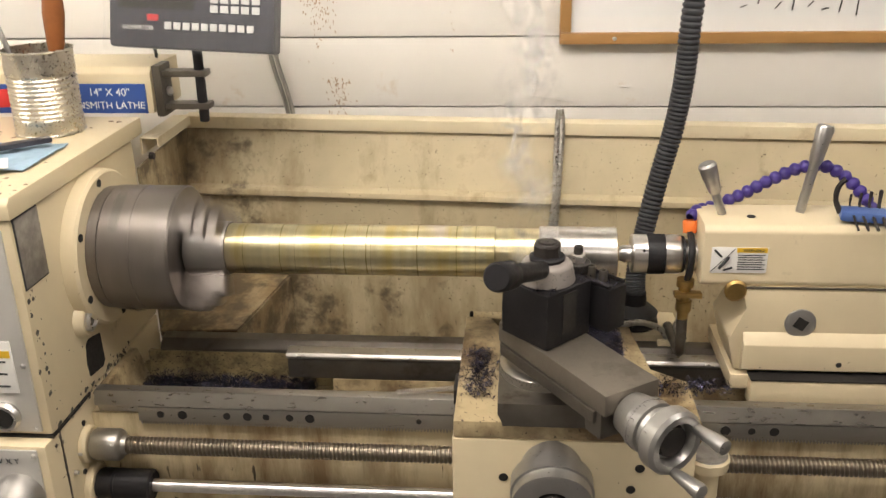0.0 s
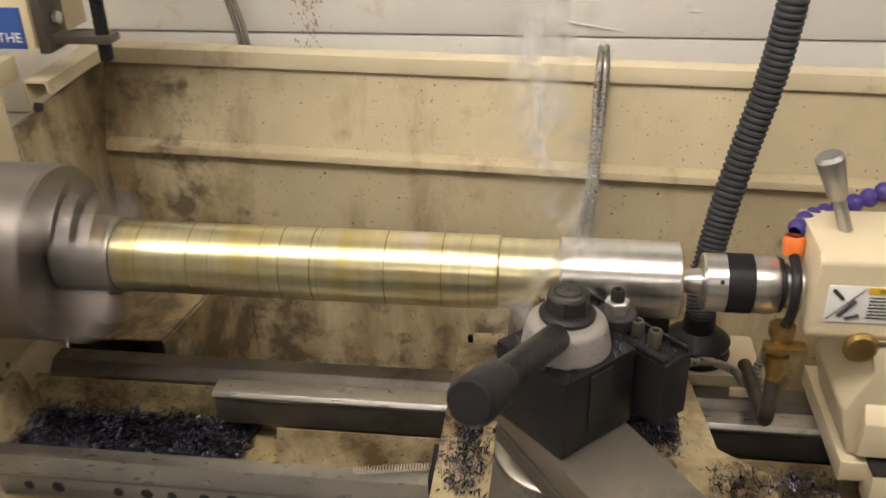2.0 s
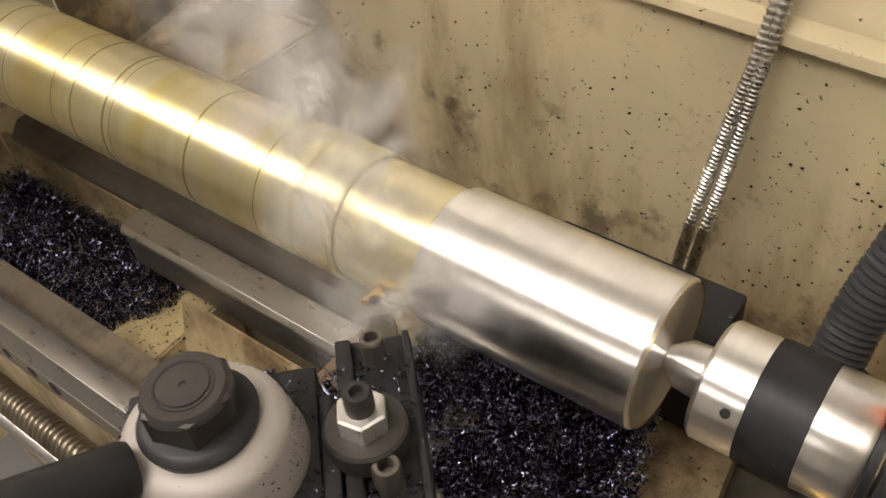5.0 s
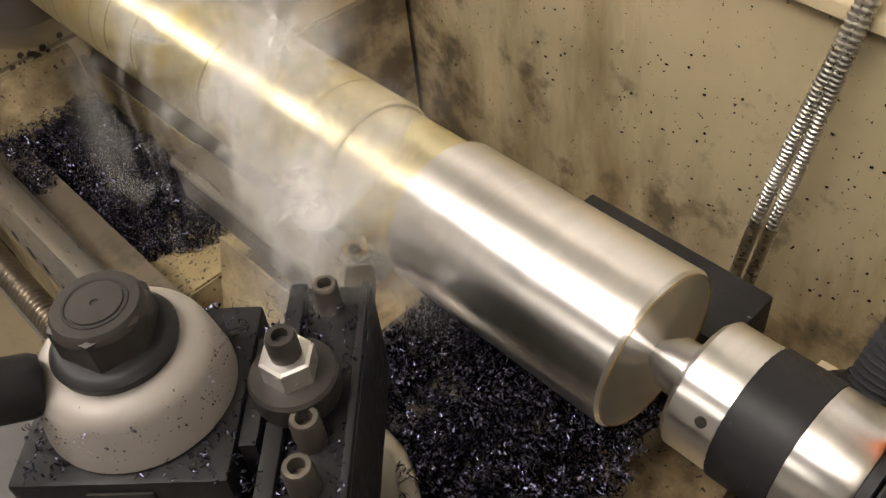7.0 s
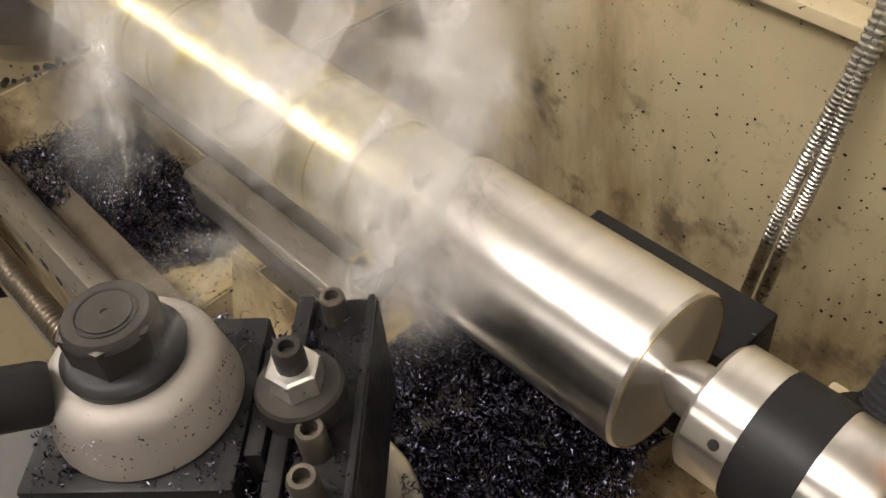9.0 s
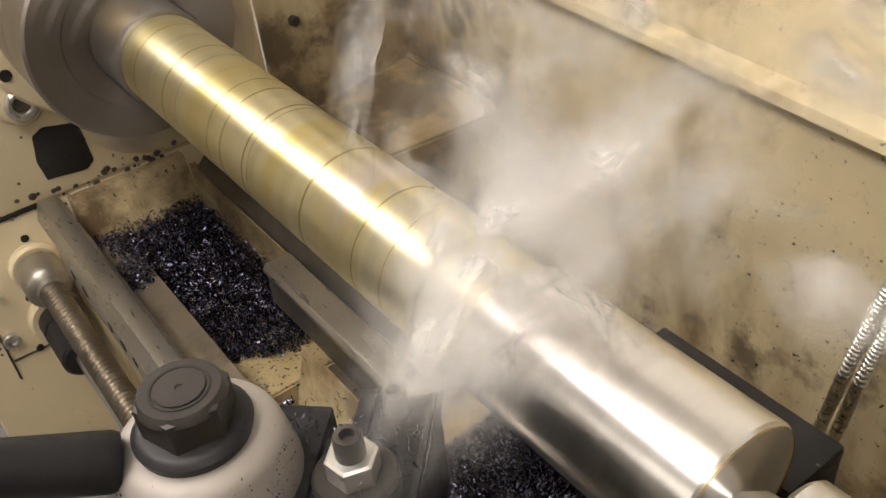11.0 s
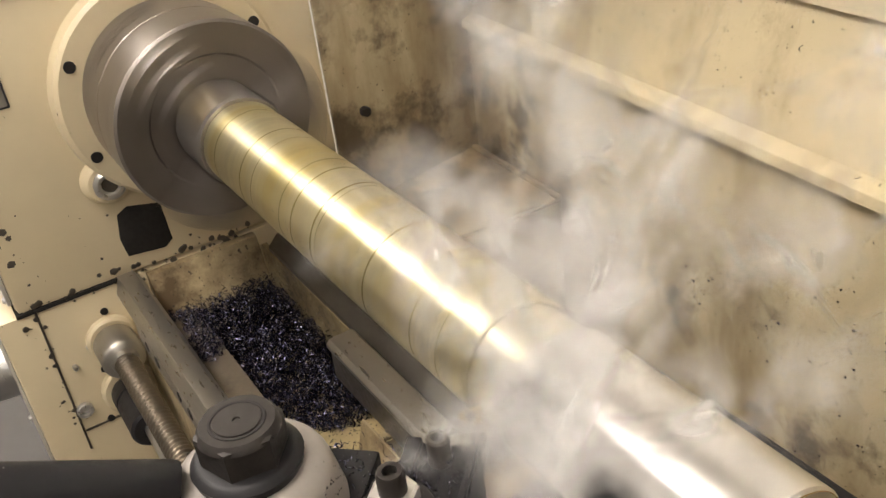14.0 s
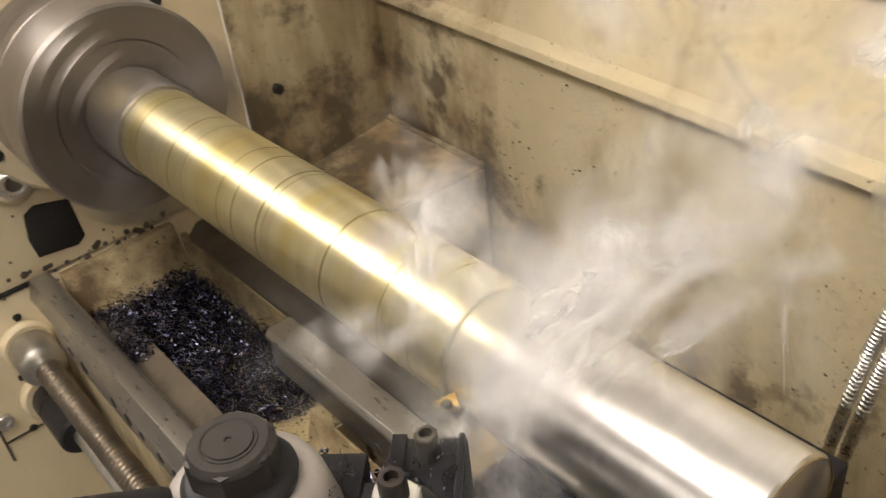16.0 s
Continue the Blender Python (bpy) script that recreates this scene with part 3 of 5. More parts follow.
    for x, z in ((-0.018, 0.945), (-0.018, 1.04), (-0.018, 1.22), (-0.016, 0.918), (-0.016, 0.86), (-0.016, 0.80)):
        part("panel_screw", rod((x, -0.237, z) if z < 0.93 else (x, -0.216, z), (x, -0.2425, z) if z < 0.93 else (x, -0.22, z), 0.0035, seg=12), M_ZINC, h)
    wl = part("warning_label", box(-0.16, -0.219, 1.0, -0.03, -0.2165, 1.075, 0.0005), M_PAPER, h, "white safety label with a yellow band")
    part("label_band", box(-0.158, -0.2195, 1.052, -0.032, -0.219, 1.062, 0), M_YELLOW, wl)
    for i in range(7):
        part("print_line", box(-0.155, -0.2195, 1.045 - i * 0.006, -0.04 - 0.012 * (i % 3), -0.219, 1.0475 - i * 0.006, 0), M_INK, wl)
    lettering("LATHE", 0.010, Matrix.Translation((-0.075, -0.2192, 1.066)) @ FACING, M_INK, wl)
    bt = part("push_button", turned([(0, 0.020), (0.006, 0.022), (0.012, 0.019), (0.012, 0.015), (0.009, 0.0145), (0.009, 0)], (-0.055, -0.217, 0.966), (0, -1, 0), 32), M_ZINC, h, "black button in a bright ring")
    part("button_cap", rod((-0.055, -0.224, 0.966), (-0.055, -0.2285, 0.966), 0.014, seg=24), M_DARK, bt)
    lettering("W X Y", 0.012, Matrix.Translation((-0.072, -0.2402, 0.905)) @ FACING, M_INK, h)
    kb = part("selector_knob", turned([(0, 0.034), (0.02, 0.033), (0.028, 0.027), (0.045, 0.025), (0.048, 0.02), (0.048, 0)], (-0.045, -0.239, 0.855), (0, -1, 0), 40), M_DIAL, h, "satin metal selector knob")
    part("red_mark", turned([(0, 0.010), (0, 0.014), (0.0006, 0.014), (0.0006, 0.010)], (-0.062, -0.2172, 1.175), (0, -1, 0), 24), M_RED, h)
    # name plate block on the lid
    blk = part("gear_cover", prism([(0.217, 1.267), (0.217, 1.332), (0.227, 1.342), (0.345, 1.342), (0.345, 1.267)], "x", -0.46, 0.022, 0.003), M_CREAM, h)
    sign = part("nameplate", box(-0.40, 0.2135, 1.268, 0.012, 0.217, 1.316, 0.0006), M_BLUE, blk, "blue nameplate with white letters")
    m = Matrix.Translation((-0.083, 0.213, 1.297)) @ FACING
    lettering('14" X 40"', 0.0175, m, M_WHITE, blk)
    lettering("GUNSMITH LATHE", 0.0165, Matrix.Translation((-0.128, 0.213, 1.276)) @ FACING, M_WHITE, blk)
    part("logo", box(-0.30, 0.2125, 1.278, -0.16, 0.2138, 1.308, 0.0005), M_RED, blk, "red plain mark")


def chuck():
    c = thing("chuck", (0, 0, AX), "grey steel three-jaw chuck spinning on the spindle", "lathe chuck")
    part("backplate", turned([(0.0215, 0), (0.0215, 0.089), (0.036, 0.0895), (0.037, 0.088), (0.037, 0)], (0, 0, AX), (1, 0, 0), 72), M_CHUCK, c)
    part("body", turned([(0.0375, 0), (0.0375, 0.0895), (0.039, 0.091), (0.082, 0.091), (0.083, 0.0902), (0.084, 0.091), (0.135, 0.091), (0.138, 0.0885), (0.138, 0.062), (0.1365, 0.060), (0.1365, 0.03), (0.13, 0.028), (0.13, 0)], (0, 0, AX), (1, 0, 0), 72), M_CHUCK, c)
    for k in range(3):
        turn = Matrix.Translation((0, 0, AX)) @ Matrix.Rotation(k * 2.0944 + 0.25, 4, "X") @ Matrix.Translation((0, 0, -AX))
        prof = [(0.139, 0.0396), (0.139, 0.092), (0.170, 0.092), (0.170, 0.084), (0.184, 0.084), (0.184, 0.070), (0.197, 0.070), (0.197, 0.0396)]
        bm = prism([(x, AX + r) for x, r in prof], "y", -0.013, 0.013, 0.0012)
        bm.transform(turn)
        part("jaw", bm, M_CHUCK, c)
        bm = rod((0.06, 0, AX + 0.085), (0.06, 0, AX + 0.0945), 0.008, seg=6)
        bm.transform(turn)
        part("key_socket", bm, M_DARK, c)
    return c


def workpiece():
    w = thing("steel_bar", (0, 0, AX), "round steel bar being turned, rough part tinted with its yellow reflection, bright finished end", "steel bar")
    part("gripped_end", turned([(0.14, 0), (0.14, 0.0392), (0.197, 0.0392), (0.199, 0.0384), (0.199, 0)], (0, 0, AX), (1, 0, 0), 72), M_COLLAR, w, "grey uncut end in the jaws")
    part("rough_length", turned([(0.1995, 0), (0.1995, 0.0354), (0.2015, 0.0363), (0.5820, 0.0363), (0.5835, 0.0352), (0.5835, 0)], (0, 0, AX), (1, 0, 0), 128), M_BAR, w, "rough length, yellow reflection put into its colour")
    for g, wd in ((0.226, 0.0008), (0.279, 0.0012), (0.301, 0.0006), (0.352, 0.0006), (0.371, 0.0016), (0.402, 0.0018), (0.409, 0.0005), (0.474, 0.0016), (0.529, 0.0012), (0.556, 0.0006)):
        part("score_line", turned([(g, 0.0360), (g, 0.03645), (g + wd, 0.03645), (g + wd, 0.0360)], (0, 0, AX), (1, 0, 0), 96), M_SCORE, w)
    part("cut_neck", turned([(0.584, 0), (0.584, 0.0338), (0.6695, 0.0338), (0.6695, 0)], (0, 0, AX), (1, 0, 0), 96), M_BAR, w)
    part("finished_end", turned([(0.670, 0), (0.670, 0.0369), (0.7505, 0.0369), (0.752, 0.0357), (0.752, 0.012), (0.7525, 0)], (0, 0, AX), (1, 0, 0), 96), M_BRIGHT, w, "bright freshly turned end")
    # the newly cut length follows the tool
    cut = part("fresh_cut", turned([(0.6445, 0.0339), (0.6455, 0.0358), (0.6465, 0.03685), (0.7490, 0.03685)], (0, 0, AX), (1, 0, 0), 96), M_BRIGHT, w, "length just cut by the tool")
    part("rim", turned([(0.7521, 0.0353), (0.7521, 0.0357), (0.7526, 0.0355)], (0, 0, AX), (1, 0, 0), 96), M_BRASS, w)
    return w, cut


def bed():
    b = thing("lathe_bed", (0.8, 0, 0.5), "cream lathe bed with ground steel ways", "lathe bed")
    part("front_way", prism([(-0.1165, 0.922), (-0.110, 0.942), (-0.093, 0.942), (-0.088, 0.934), (-0.085, 0.905), (-0.106, 0.905), (-0.106, 0.9205), (-0.1165, 0.9205)], "x", 0.012, 1.9, 0.001), M_WAY, b)
    part("inner_ledge", box(0.075, -0.0845, 0.86, 1.9, -0.054, 0.905, 0.001), M_LEDGE, b)
    part("inner_way", prism([(0.010, 0.9375), (0.014, 0.942), (0.037, 0.942), (0.040, 0.938), (0.040, 0.934), (0.010, 0.934)], "x", 0.262, 1.9, 0.0006), M_WAY, b)
    part("inner_way_web", prism([(0.012, 0.90), (0.012, 0.9335), (0.039, 0.9335), (0.039, 0.90)], "x", 0.264, 1.9, 0.001), M_STEEL_DARK, b, "dark web under the inner way")
    part("rear_way", prism([(0.044, 0.88), (0.044, 0.930), (0.056, 0.942), (0.078, 0.942), (0.092, 0.928), (0.092, 0.88)], "x", 0.05, 1.9, 0.001), M_STEEL_DARK, b)
    part("front_wall", box(0.0, -0.107, 0.52, 1.9, -0.08, 0.903, 0.003), M_STREAKED_SHADED, b, "oily streaked cream front wall, darkened for shade")
    part("rear_wall", box(0.0, 0.05, 0.52, 1.9, 0.098, 0.878, 0.003), M_CREAM_DIRTY, b)
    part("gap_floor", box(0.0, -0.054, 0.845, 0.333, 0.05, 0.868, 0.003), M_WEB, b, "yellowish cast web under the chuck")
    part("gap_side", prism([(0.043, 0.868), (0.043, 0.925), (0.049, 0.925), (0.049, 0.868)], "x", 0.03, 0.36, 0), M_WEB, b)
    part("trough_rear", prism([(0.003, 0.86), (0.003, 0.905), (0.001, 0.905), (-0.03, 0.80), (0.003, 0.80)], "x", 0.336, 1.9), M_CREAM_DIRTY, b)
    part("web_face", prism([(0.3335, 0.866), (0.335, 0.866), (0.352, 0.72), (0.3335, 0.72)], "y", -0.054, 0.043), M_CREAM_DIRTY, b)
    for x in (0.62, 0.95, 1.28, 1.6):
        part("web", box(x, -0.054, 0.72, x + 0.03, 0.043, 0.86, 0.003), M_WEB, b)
    # sheet coloured near-black to stand in for the shade deep in the trough
    part("trough_bottom_shade", box(0.0, -0.08, 0.70, 1.9, 0.05, 0.72, 0), M_DARK, b)
    part("headstock_foot", prism([(0.0, 0.895), (0.0, 0.928), (0.012, 0.928), (0.03, 0.87), (0.03, 0.86), (0.0, 0.86)], "y", -0.080, 0.045, 0.0015), M_CREAM_DIRTY, b)
    bm = bmesh.new()
    box(0.075, -0.1165, 0.897, 1.25, -0.1072, 0.9195, 0.0006, bm)
    n = 260
    for i in range(n):
        x = 0.077 + i * (1.17 / n)
        prism([(x, 0.8972), (x + 0.0032, 0.8972), (x + 0.0024, 0.892), (x + 0.0008, 0.892)], "y", -0.1163, -0.1074, 0, bm)
    part("rack", bm, M_STEEL, b, "steel gear rack under the front way")
    for x, r in ((0.108, 0.0055), (0.14, 0.007), (0.205, 0.0055), (0.235, 0.0065), (0.262, 0.005), (0.296, 0.0055), (0.325, 0.007), (0.87, 0.005), (0.90, 0.007), (0.935, 0.005), (0.965, 0.0065), (0.48, 0.004)):
        part("rack_hole", rod((x, -0.1155, 0.9085), (x, -0.1171, 0.9085), r, seg=16, edge=0.0003), M_DARK, b)


def threaded(x0, x1, r, y, z, pitch):
    bm = bmesh.new()
    seg, rings = 14, []
    n = int((x1 - x0) / (pitch / 4))
    for i in range(n + 1):
        rr = r if (i % 4) in (0, 1) else r * 0.84
        x = x0 + (x1 - x0) * i / n
        rings.append([bm.verts.new((x + pitch * k / seg, y + rr * math.cos(6.283185 * k / seg), z + rr * math.sin(6.283185 * k / seg))) for k in range(seg)])
    for a, b in zip(rings, rings[1:]):
        for k in range(seg - 1):
            bm.faces.new((a[k], a[k + 1], b[k + 1], b[k]))
        bm.faces.new((a[-1], a[0], b[0], b[-1]))
    return bm


def screws_and_rods():
    l = thing("leadscrew", (0.6, -0.135, 0.868), "long oily steel leadscrew along the bed", "leadscrew")
    part("thread", threaded(0.058, 1.85, 0.0128, -0.135, 0.868, 0.006), mat("oily leadscrew steel", (0.25, 0.21, 0.16), 0.35, 0.9, 0.2, 20, 0.03), l)
    part("coupling", turned([(0.012, 0), (0.012, 0.021), (0.015, 0.023), (0.05, 0.023), (0.053, 0.021), (0.056, 0.015), (0.062, 0.0135), (0.062, 0)], (0, -0.135, 0.868), (1, 0, 0), 40), M_STEEL, l, "worn steel coupling sleeve")
    part("bearing_plate", turned([(0, 0), (0, 0.027), (0.006, 0.027), (0.009, 0.024), (0.009, 0)], (0, -0.135, 0.868), (1, 0, 0), 40), M_CREAM, l)
    part("end_bracket", box(1.85, -0.19, 0.76, 1.92, -0.108, 0.91, 0.006), M_CREAM, l)
    f = thing("feed_rod", (0.6, -0.135, 0.80), "bright feed rod with a black collar", "feed rod")
    part("shaft", rod((0.085, -0.135, 0.80), (1.86, -0.135, 0.80), 0.0095), M_BRIGHT, f)
    part("collar", turned([(0.01, 0), (0.01, 0.021), (0.013, 0.023), (0.034, 0.023), (0.035, 0.0215), (0.037, 0.0215), (0.038, 0.023), (0.088, 0.023), (0.091, 0.02), (0.091, 0)], (0, -0.135, 0.80), (1, 0, 0), 40), M_BLACK, f, "black grooved collar")
    part("bearing_plate", turned([(0, 0), (0, 0.031), (0.007, 0.031), (0.010, 0.028), (0.010, 0)], (0, -0.135, 0.80), (1, 0, 0), 40), M_CREAM, f)


# ---- carriage with its slides ----
TPX, TPY = 0.651, -0.158
COMP = Vector((0.56, -0.83, 0)).normalized()
SIDE = Vector((0.83, 0.56, 0)).normalized()


def carriage():
    c = thing("carriage", (0.69, -0.1, 0.945), "cream lathe carriage with steel cross slide and compound slide", "lathe carriage")
    part("saddle", prism([(0.535, -0.204), (0.535, 0.10), (0.575, 0.10), (0.60, 0.03), (0.735, 0.03), (0.745, 0.10), (0.785, 0.10), (0.80, -0.06), (0.85, -0.09), (0.85, -0.204)], "z", 0.943, 0.968, 0.003), M_CREAM_DIRTY, c, "cream saddle, chips on top")
    part("apron", box(0.533, -0.205, 0.60, 0.845, -0.125, 0.942, 0.005), M_CREAM, c, "cream apron")
    part("way_wiper", box(0.53, -0.125, 0.943, 0.535, -0.075, 0.965, 0.001), M_BLACK, c)
    for x, z in ((0.60, 0.885), (0.765, 0.872), (0.60, 0.83), (0.775, 0.905), (0.80, 0.905)):
        part("apron_screw", rod((x, -0.2045, z), (x, -0.2062, z), 0.0062, seg=18, edge=0.0004), M_DARK, c)
    # cross slide
    part("cross_slide", prism([(0.598, 0.969), (0.598, 0.976), (0.592, 0.985), (0.592, 1.002), (0.708, 1.002), (0.708, 0.985), (0.702, 0.976), (0.702, 0.969)], "y", -0.215, 0.13, 0.001), M_STEEL_DARK, c, "dark oily cross slide")
    dial = part("cross_dial", turned([(0, 0), (0, 0.039), (0.03, 0.041), (0.032, 0.052), (0.055, 0.053), (0.056, 0.050), (0.07, 0.050), (0.072, 0.046), (0.072, 0.022), (0.066, 0.020), (0.066, 0)], (0.662, -0.195, 0.904), (0, -1, -0.22), 56), M_DIAL, c, "grey graduated cross-feed dial")
    part("dial_nut", turned([(0.066, 0.018), (0.078, 0.016), (0.078, 0)], (0.662, -0.195, 0.904), (0, -1, -0.22), 24), M_BLACK_NUT, dial)
    sw = part("swivel_base", turned([(0, 0), (0, 0.062), (0.012, 0.062), (0.014, 0.060), (0.016, 0.052), (0.024, 0.052), (0.024, 0)], (0.655, -0.125, 1.002), (0, 0, 1), 64), M_STEEL, c, "graduated swivel base")
    bm = bmesh.new()
    for i in range(72):
        a = 6.2832 * i / 72
        ln = 0.006 if i % 5 == 0 else 0.0035
        p = Vector((0.655 + 0.0622 * math.cos(a), -0.125 + 0.0622 * math.sin(a), 1.013))
        rod(p, p - Vector((0, 0, ln)), 0.0003, seg=4, bm=bm)
    part("graduations", bm, M_INK, sw)
    # compound slide, turned off the cross slide
    o = Vector((TPX - 0.003, -0.15, 0))

    def comp(u0, u1, v0, v1, z0, z1, bevel=0.0015):
        m = Matrix.Translation(o) @ Matrix(((COMP.x, SIDE.x, 0, 0), (COMP.y, SIDE.y, 0, 0), (0, 0, 1, 0), (0, 0, 0, 1)))
        return box(u0, v0, z0, u1, v1, z1, bevel, turn=m)
    part("compound_base", comp(-0.04, 0.125, -0.030, 0.030, 1.027, 1.046), M_STEEL_DARK, c)
    part("compound_slide", comp(-0.048, 0.172, -0.036, 0.042, 1.047, 1.074), M_COMP, c, "brown-grey steel compound slide")
    part("compound_gib", comp(-0.04, 0.155, -0.0385, -0.0305, 1.030, 1.046), M_STEEL_DARK, c)
    part("compound_end", comp(0.135, 0.164, -0.034, 0.038, 1.012, 1.0465), M_STEEL_DARK, c)
    e = o + COMP * 0.173 + Vector((0, 0, 1.042)) + SIDE * 0.002
    cd = part("compound_dial", turned([(0, 0), (0, 0.026), (0.012, 0.028), (0.022, 0.03), (0.023, 0.032), (0.04, 0.032), (0.041, 0.028), (0.052, 0.026)], e, COMP, 48), M_DIAL, c, "grey graduated dial")
    bm = bmesh.new()
    for i in range(50):
        a = 6.2832 * i / 50
        q = Vector((0, 0, 1)).rotation_difference(COMP).to_matrix()
        d = q @ Vector((math.cos(a), math.sin(a), 0))
        rod(e + COMP * 0.027 + d * 0.0322, e + COMP * (0.035 if i % 5 == 0 else 0.031) + d * 0.0322, 0.0003, seg=4, bm=bm)
    part("graduations", bm, M_INK, cd)
    w = e + COMP * 0.052
    hw = part("handwheel", turned([(0, 0.018), (0, 0.034), (0.004, 0.038), (0.02, 0.038), (0.024, 0.034), (0.024, 0.026), (0.012, 0.022), (0.012, 0)], w, COMP, 48), M_DIAL, c, "satin handwheel with two crank grips")
    part("wheel_hub", turned([(0.011, 0.02), (0.018, 0.018), (0.018, 0)], w, COMP, 24), M_BLACK_NUT, hw)
    for s, dz in ((0.026, 0.012), (-0.002, -0.034)):
        p = w + SIDE * s + Vector((0, 0, dz)) + COMP * 0.02
        part("crank_grip", turned([(0, 0), (0, 0.005), (0.006, 0.006), (0.04, 0.0095), (0.046, 0.0085), (0.048, 0.005), (0.048, 0)], p, COMP, 20), M_DIAL, hw)
    # chasing dial post on the apron's end
    t = part("chasing_dial", turned([(0, 0), (0, 0.017), (0.05, 0.017), (0.052, 0.028), (0.066, 0.029), (0.069, 0.026), (0.069, 0)], (0.868, -0.165, 0.835), (0, 0, 1), 36), M_CREAM, c, "cream thread dial post")
    part("dial_face", turned([(0.069, 0.026), (0.071, 0.025), (0.071, 0)], (0.868, -0.165, 0.835), (0, 0, 1), 36), M_ETCH, t)
    part("dial_arm", box(0.84, -0.185, 0.80, 0.885, -0.15, 0.84, 0.006), M_CREAM, t)
    return c


def tool_post():
    tp = thing("tool_post", (TPX, TPY, 1.075), "black quick-change tool post with grey cone and hex nut", "tool post")
    c = Vector((TPX, TPY, 0))
    turn = Matrix.Translation(c) @ Matrix.Rotation(radians(45), 4, "Z")
    bm = box(-0.039, -0.039, 1.0755, 0.039, 0.039, 1.148, 0.0018, turn=turn)
    part("block", bm, M_BLACK, tp, "black block with worn corners")
    part("dovetail", box(0.0392, -0.024, 1.08, 0.046, 0.024, 1.146, 0.001, turn=turn), M_BLACK, tp)
    part("cam_slot", box(-0.012, -0.0402, 1.09, 0.012, -0.039, 1.143, 0.0004, turn=turn), M_DARK, tp)
    cone = part("cone", turned([(0, 0), (0, 0.0348), (0.0012, 0.0357), (0.0024, 0.0357), (0.0195, 0.0322), (0.0208, 0.0318), (0.0232, 0.0306), (0.0252, 0.0284), (0.0264, 0.0258), (0.027, 0.022), (0.027, 0)], (TPX, TPY, 1.148), (0, 0, 1), 64), M_ALU, tp, "grey cast cone speckled with chips")
    part("washer", turned([(0, 0), (0, 0.0215), (0.004, 0.0225), (0.006, 0.0208), (0.007, 0.0185), (0.007, 0)], (TPX, TPY, 1.1748), (0, 0, 1), 48), M_BLACK, tp)
    nut = part("hex_nut", turned([(0.0125, 0.0168), (0.0145, 0.0160), (0.016, 0.0148), (0.016, 0)], (TPX, TPY, 1.1815), (0, 0, 1), 40, hexagon((TPX, TPY, 1.1815), (0, 0, 1), 0.0305, 0.0150, 0.35, None, 0.06)), M_BLACK_NUT, tp, "worn black hex nut")
    part("nut_bore", turned([(0, 0.0098), (0.0006, 0.0104), (0.0006, 0.0112), (0, 0.0114)], (TPX, TPY, 1.1973), (0, 0, 1), 32), M_DARK, nut)
    part("stud_end", turned([(0, 0.0096), (0.0008, 0.0094), (0.0008, 0.0015), (-0.0005, 0.001), (-0.0005, 0)], (TPX, TPY, 1.1973), (0, 0, 1), 32), M_BLACK_NUT, nut)
    a = Vector((TPX, TPY, 1.162)) + HANDLE * 0.03
    hd = part("handle", turned([(0, 0.0105), (0.003, 0.0115), (0.128, 0.0115), (0.131, 0.0145), (0.135, 0.016), (0.176, 0.016), (0.181, 0.0135), (0.181, 0)], a, HANDLE, 32), M_BLACK, tp, "black locking handle with a knob")
    bm = bmesh.new()
    for i in range(260):
        ang, k = random.uniform(0, 6.283), random.uniform(0, 1)
        r = 0.0347 - 0.0026 * k + 0.0001
        s = random.uniform(0.0002, 0.00055)
        turned([(0, 0), (0, s), (s, 0)], (TPX + r * math.cos(ang), TPY + r * math.sin(ang), 1.155 + 0.0155 * k), (math.cos(ang), math.sin(ang), 0.3), 5, bm)
    part("chip_dust", bm, M_CHIP, tp, "dark chip dust")["kind"] = "stuff"

    h = thing("tool_holder", (TPX + 0.045, TPY + 0.045, 1.08), "black tool holder with zinc stud nut and set screws", "tool holder")
    part("body", box(0.0465, -0.062, 1.08, 0.080, 0.056, 1.138, 0.0015, turn=turn), M_BLACK, h)
    part("top_rail", box(0.047, -0.060, 1.1385, 0.054, 0.054, 1.143, 0.001, turn=turn), M_BLACK, h)
    part("rear_lip", box(0.0765, -0.060, 1.1385, 0.0795, 0.054, 1.143, 0.0008, turn=turn), M_BLACK, h)
    s = turn @ Vector((0.0577, 0.0, 0))
    part("flange_washer", turned([(0, 0), (0, 0.0160), (0.002, 0.0166), (0.011, 0.0166), (0.0125, 0.0155), (0.0125, 0)], (s.x, s.y, 1.1435), (0, 0, 1), 40), M_BLACK_NUT, h)
    part("stud_nut", hexagon((s.x, s.y, 1.1562), (0, 0, 1), 0.0180, 0.0105, 0.2, None, 0.08), M_ZINC, h, "bright zinc hex nut")
    part("stud", turned([(0, 0.0058), (0.0165, 0.0058), (0.0185, 0.0050), (0.0185, 0.003), (0.0145, 0.0028), (0.0145, 0)], (s.x, s.y, 1.1585), (0, 0, 1), 24), M_BLACK_NUT, h)
    for v in (-0.018, -0.037, 0.045):
        q = turn @ Vector((0.0637, v, 0))
        part("set_screw", turned([(-0.002, 0.0052), (0.014, 0.0052), (0.015, 0.0045), (0.015, 0.003), (0.010, 0.0028), (0.010, 0)] if v > 0 else [(0, 0.0058), (0.014, 0.0058), (0.016, 0.005), (0.016, 0.0032), (0.010, 0.0028), (0.010, 0)], (q.x, q.y, 1.1375), (0, 0, 1), 20), M_STEEL_DARK, h)
    tl = thing("cutting_tool", (TPX + 0.02, TPY + 0.08, 1.10), "dark steel turning tool with a small insert", "cutting tool")
    part("shank", box(0.061, -0.05, 1.099, 0.074, 0.092, 1.112, 0.001, turn=turn), M_STEEL_DARK, tl)
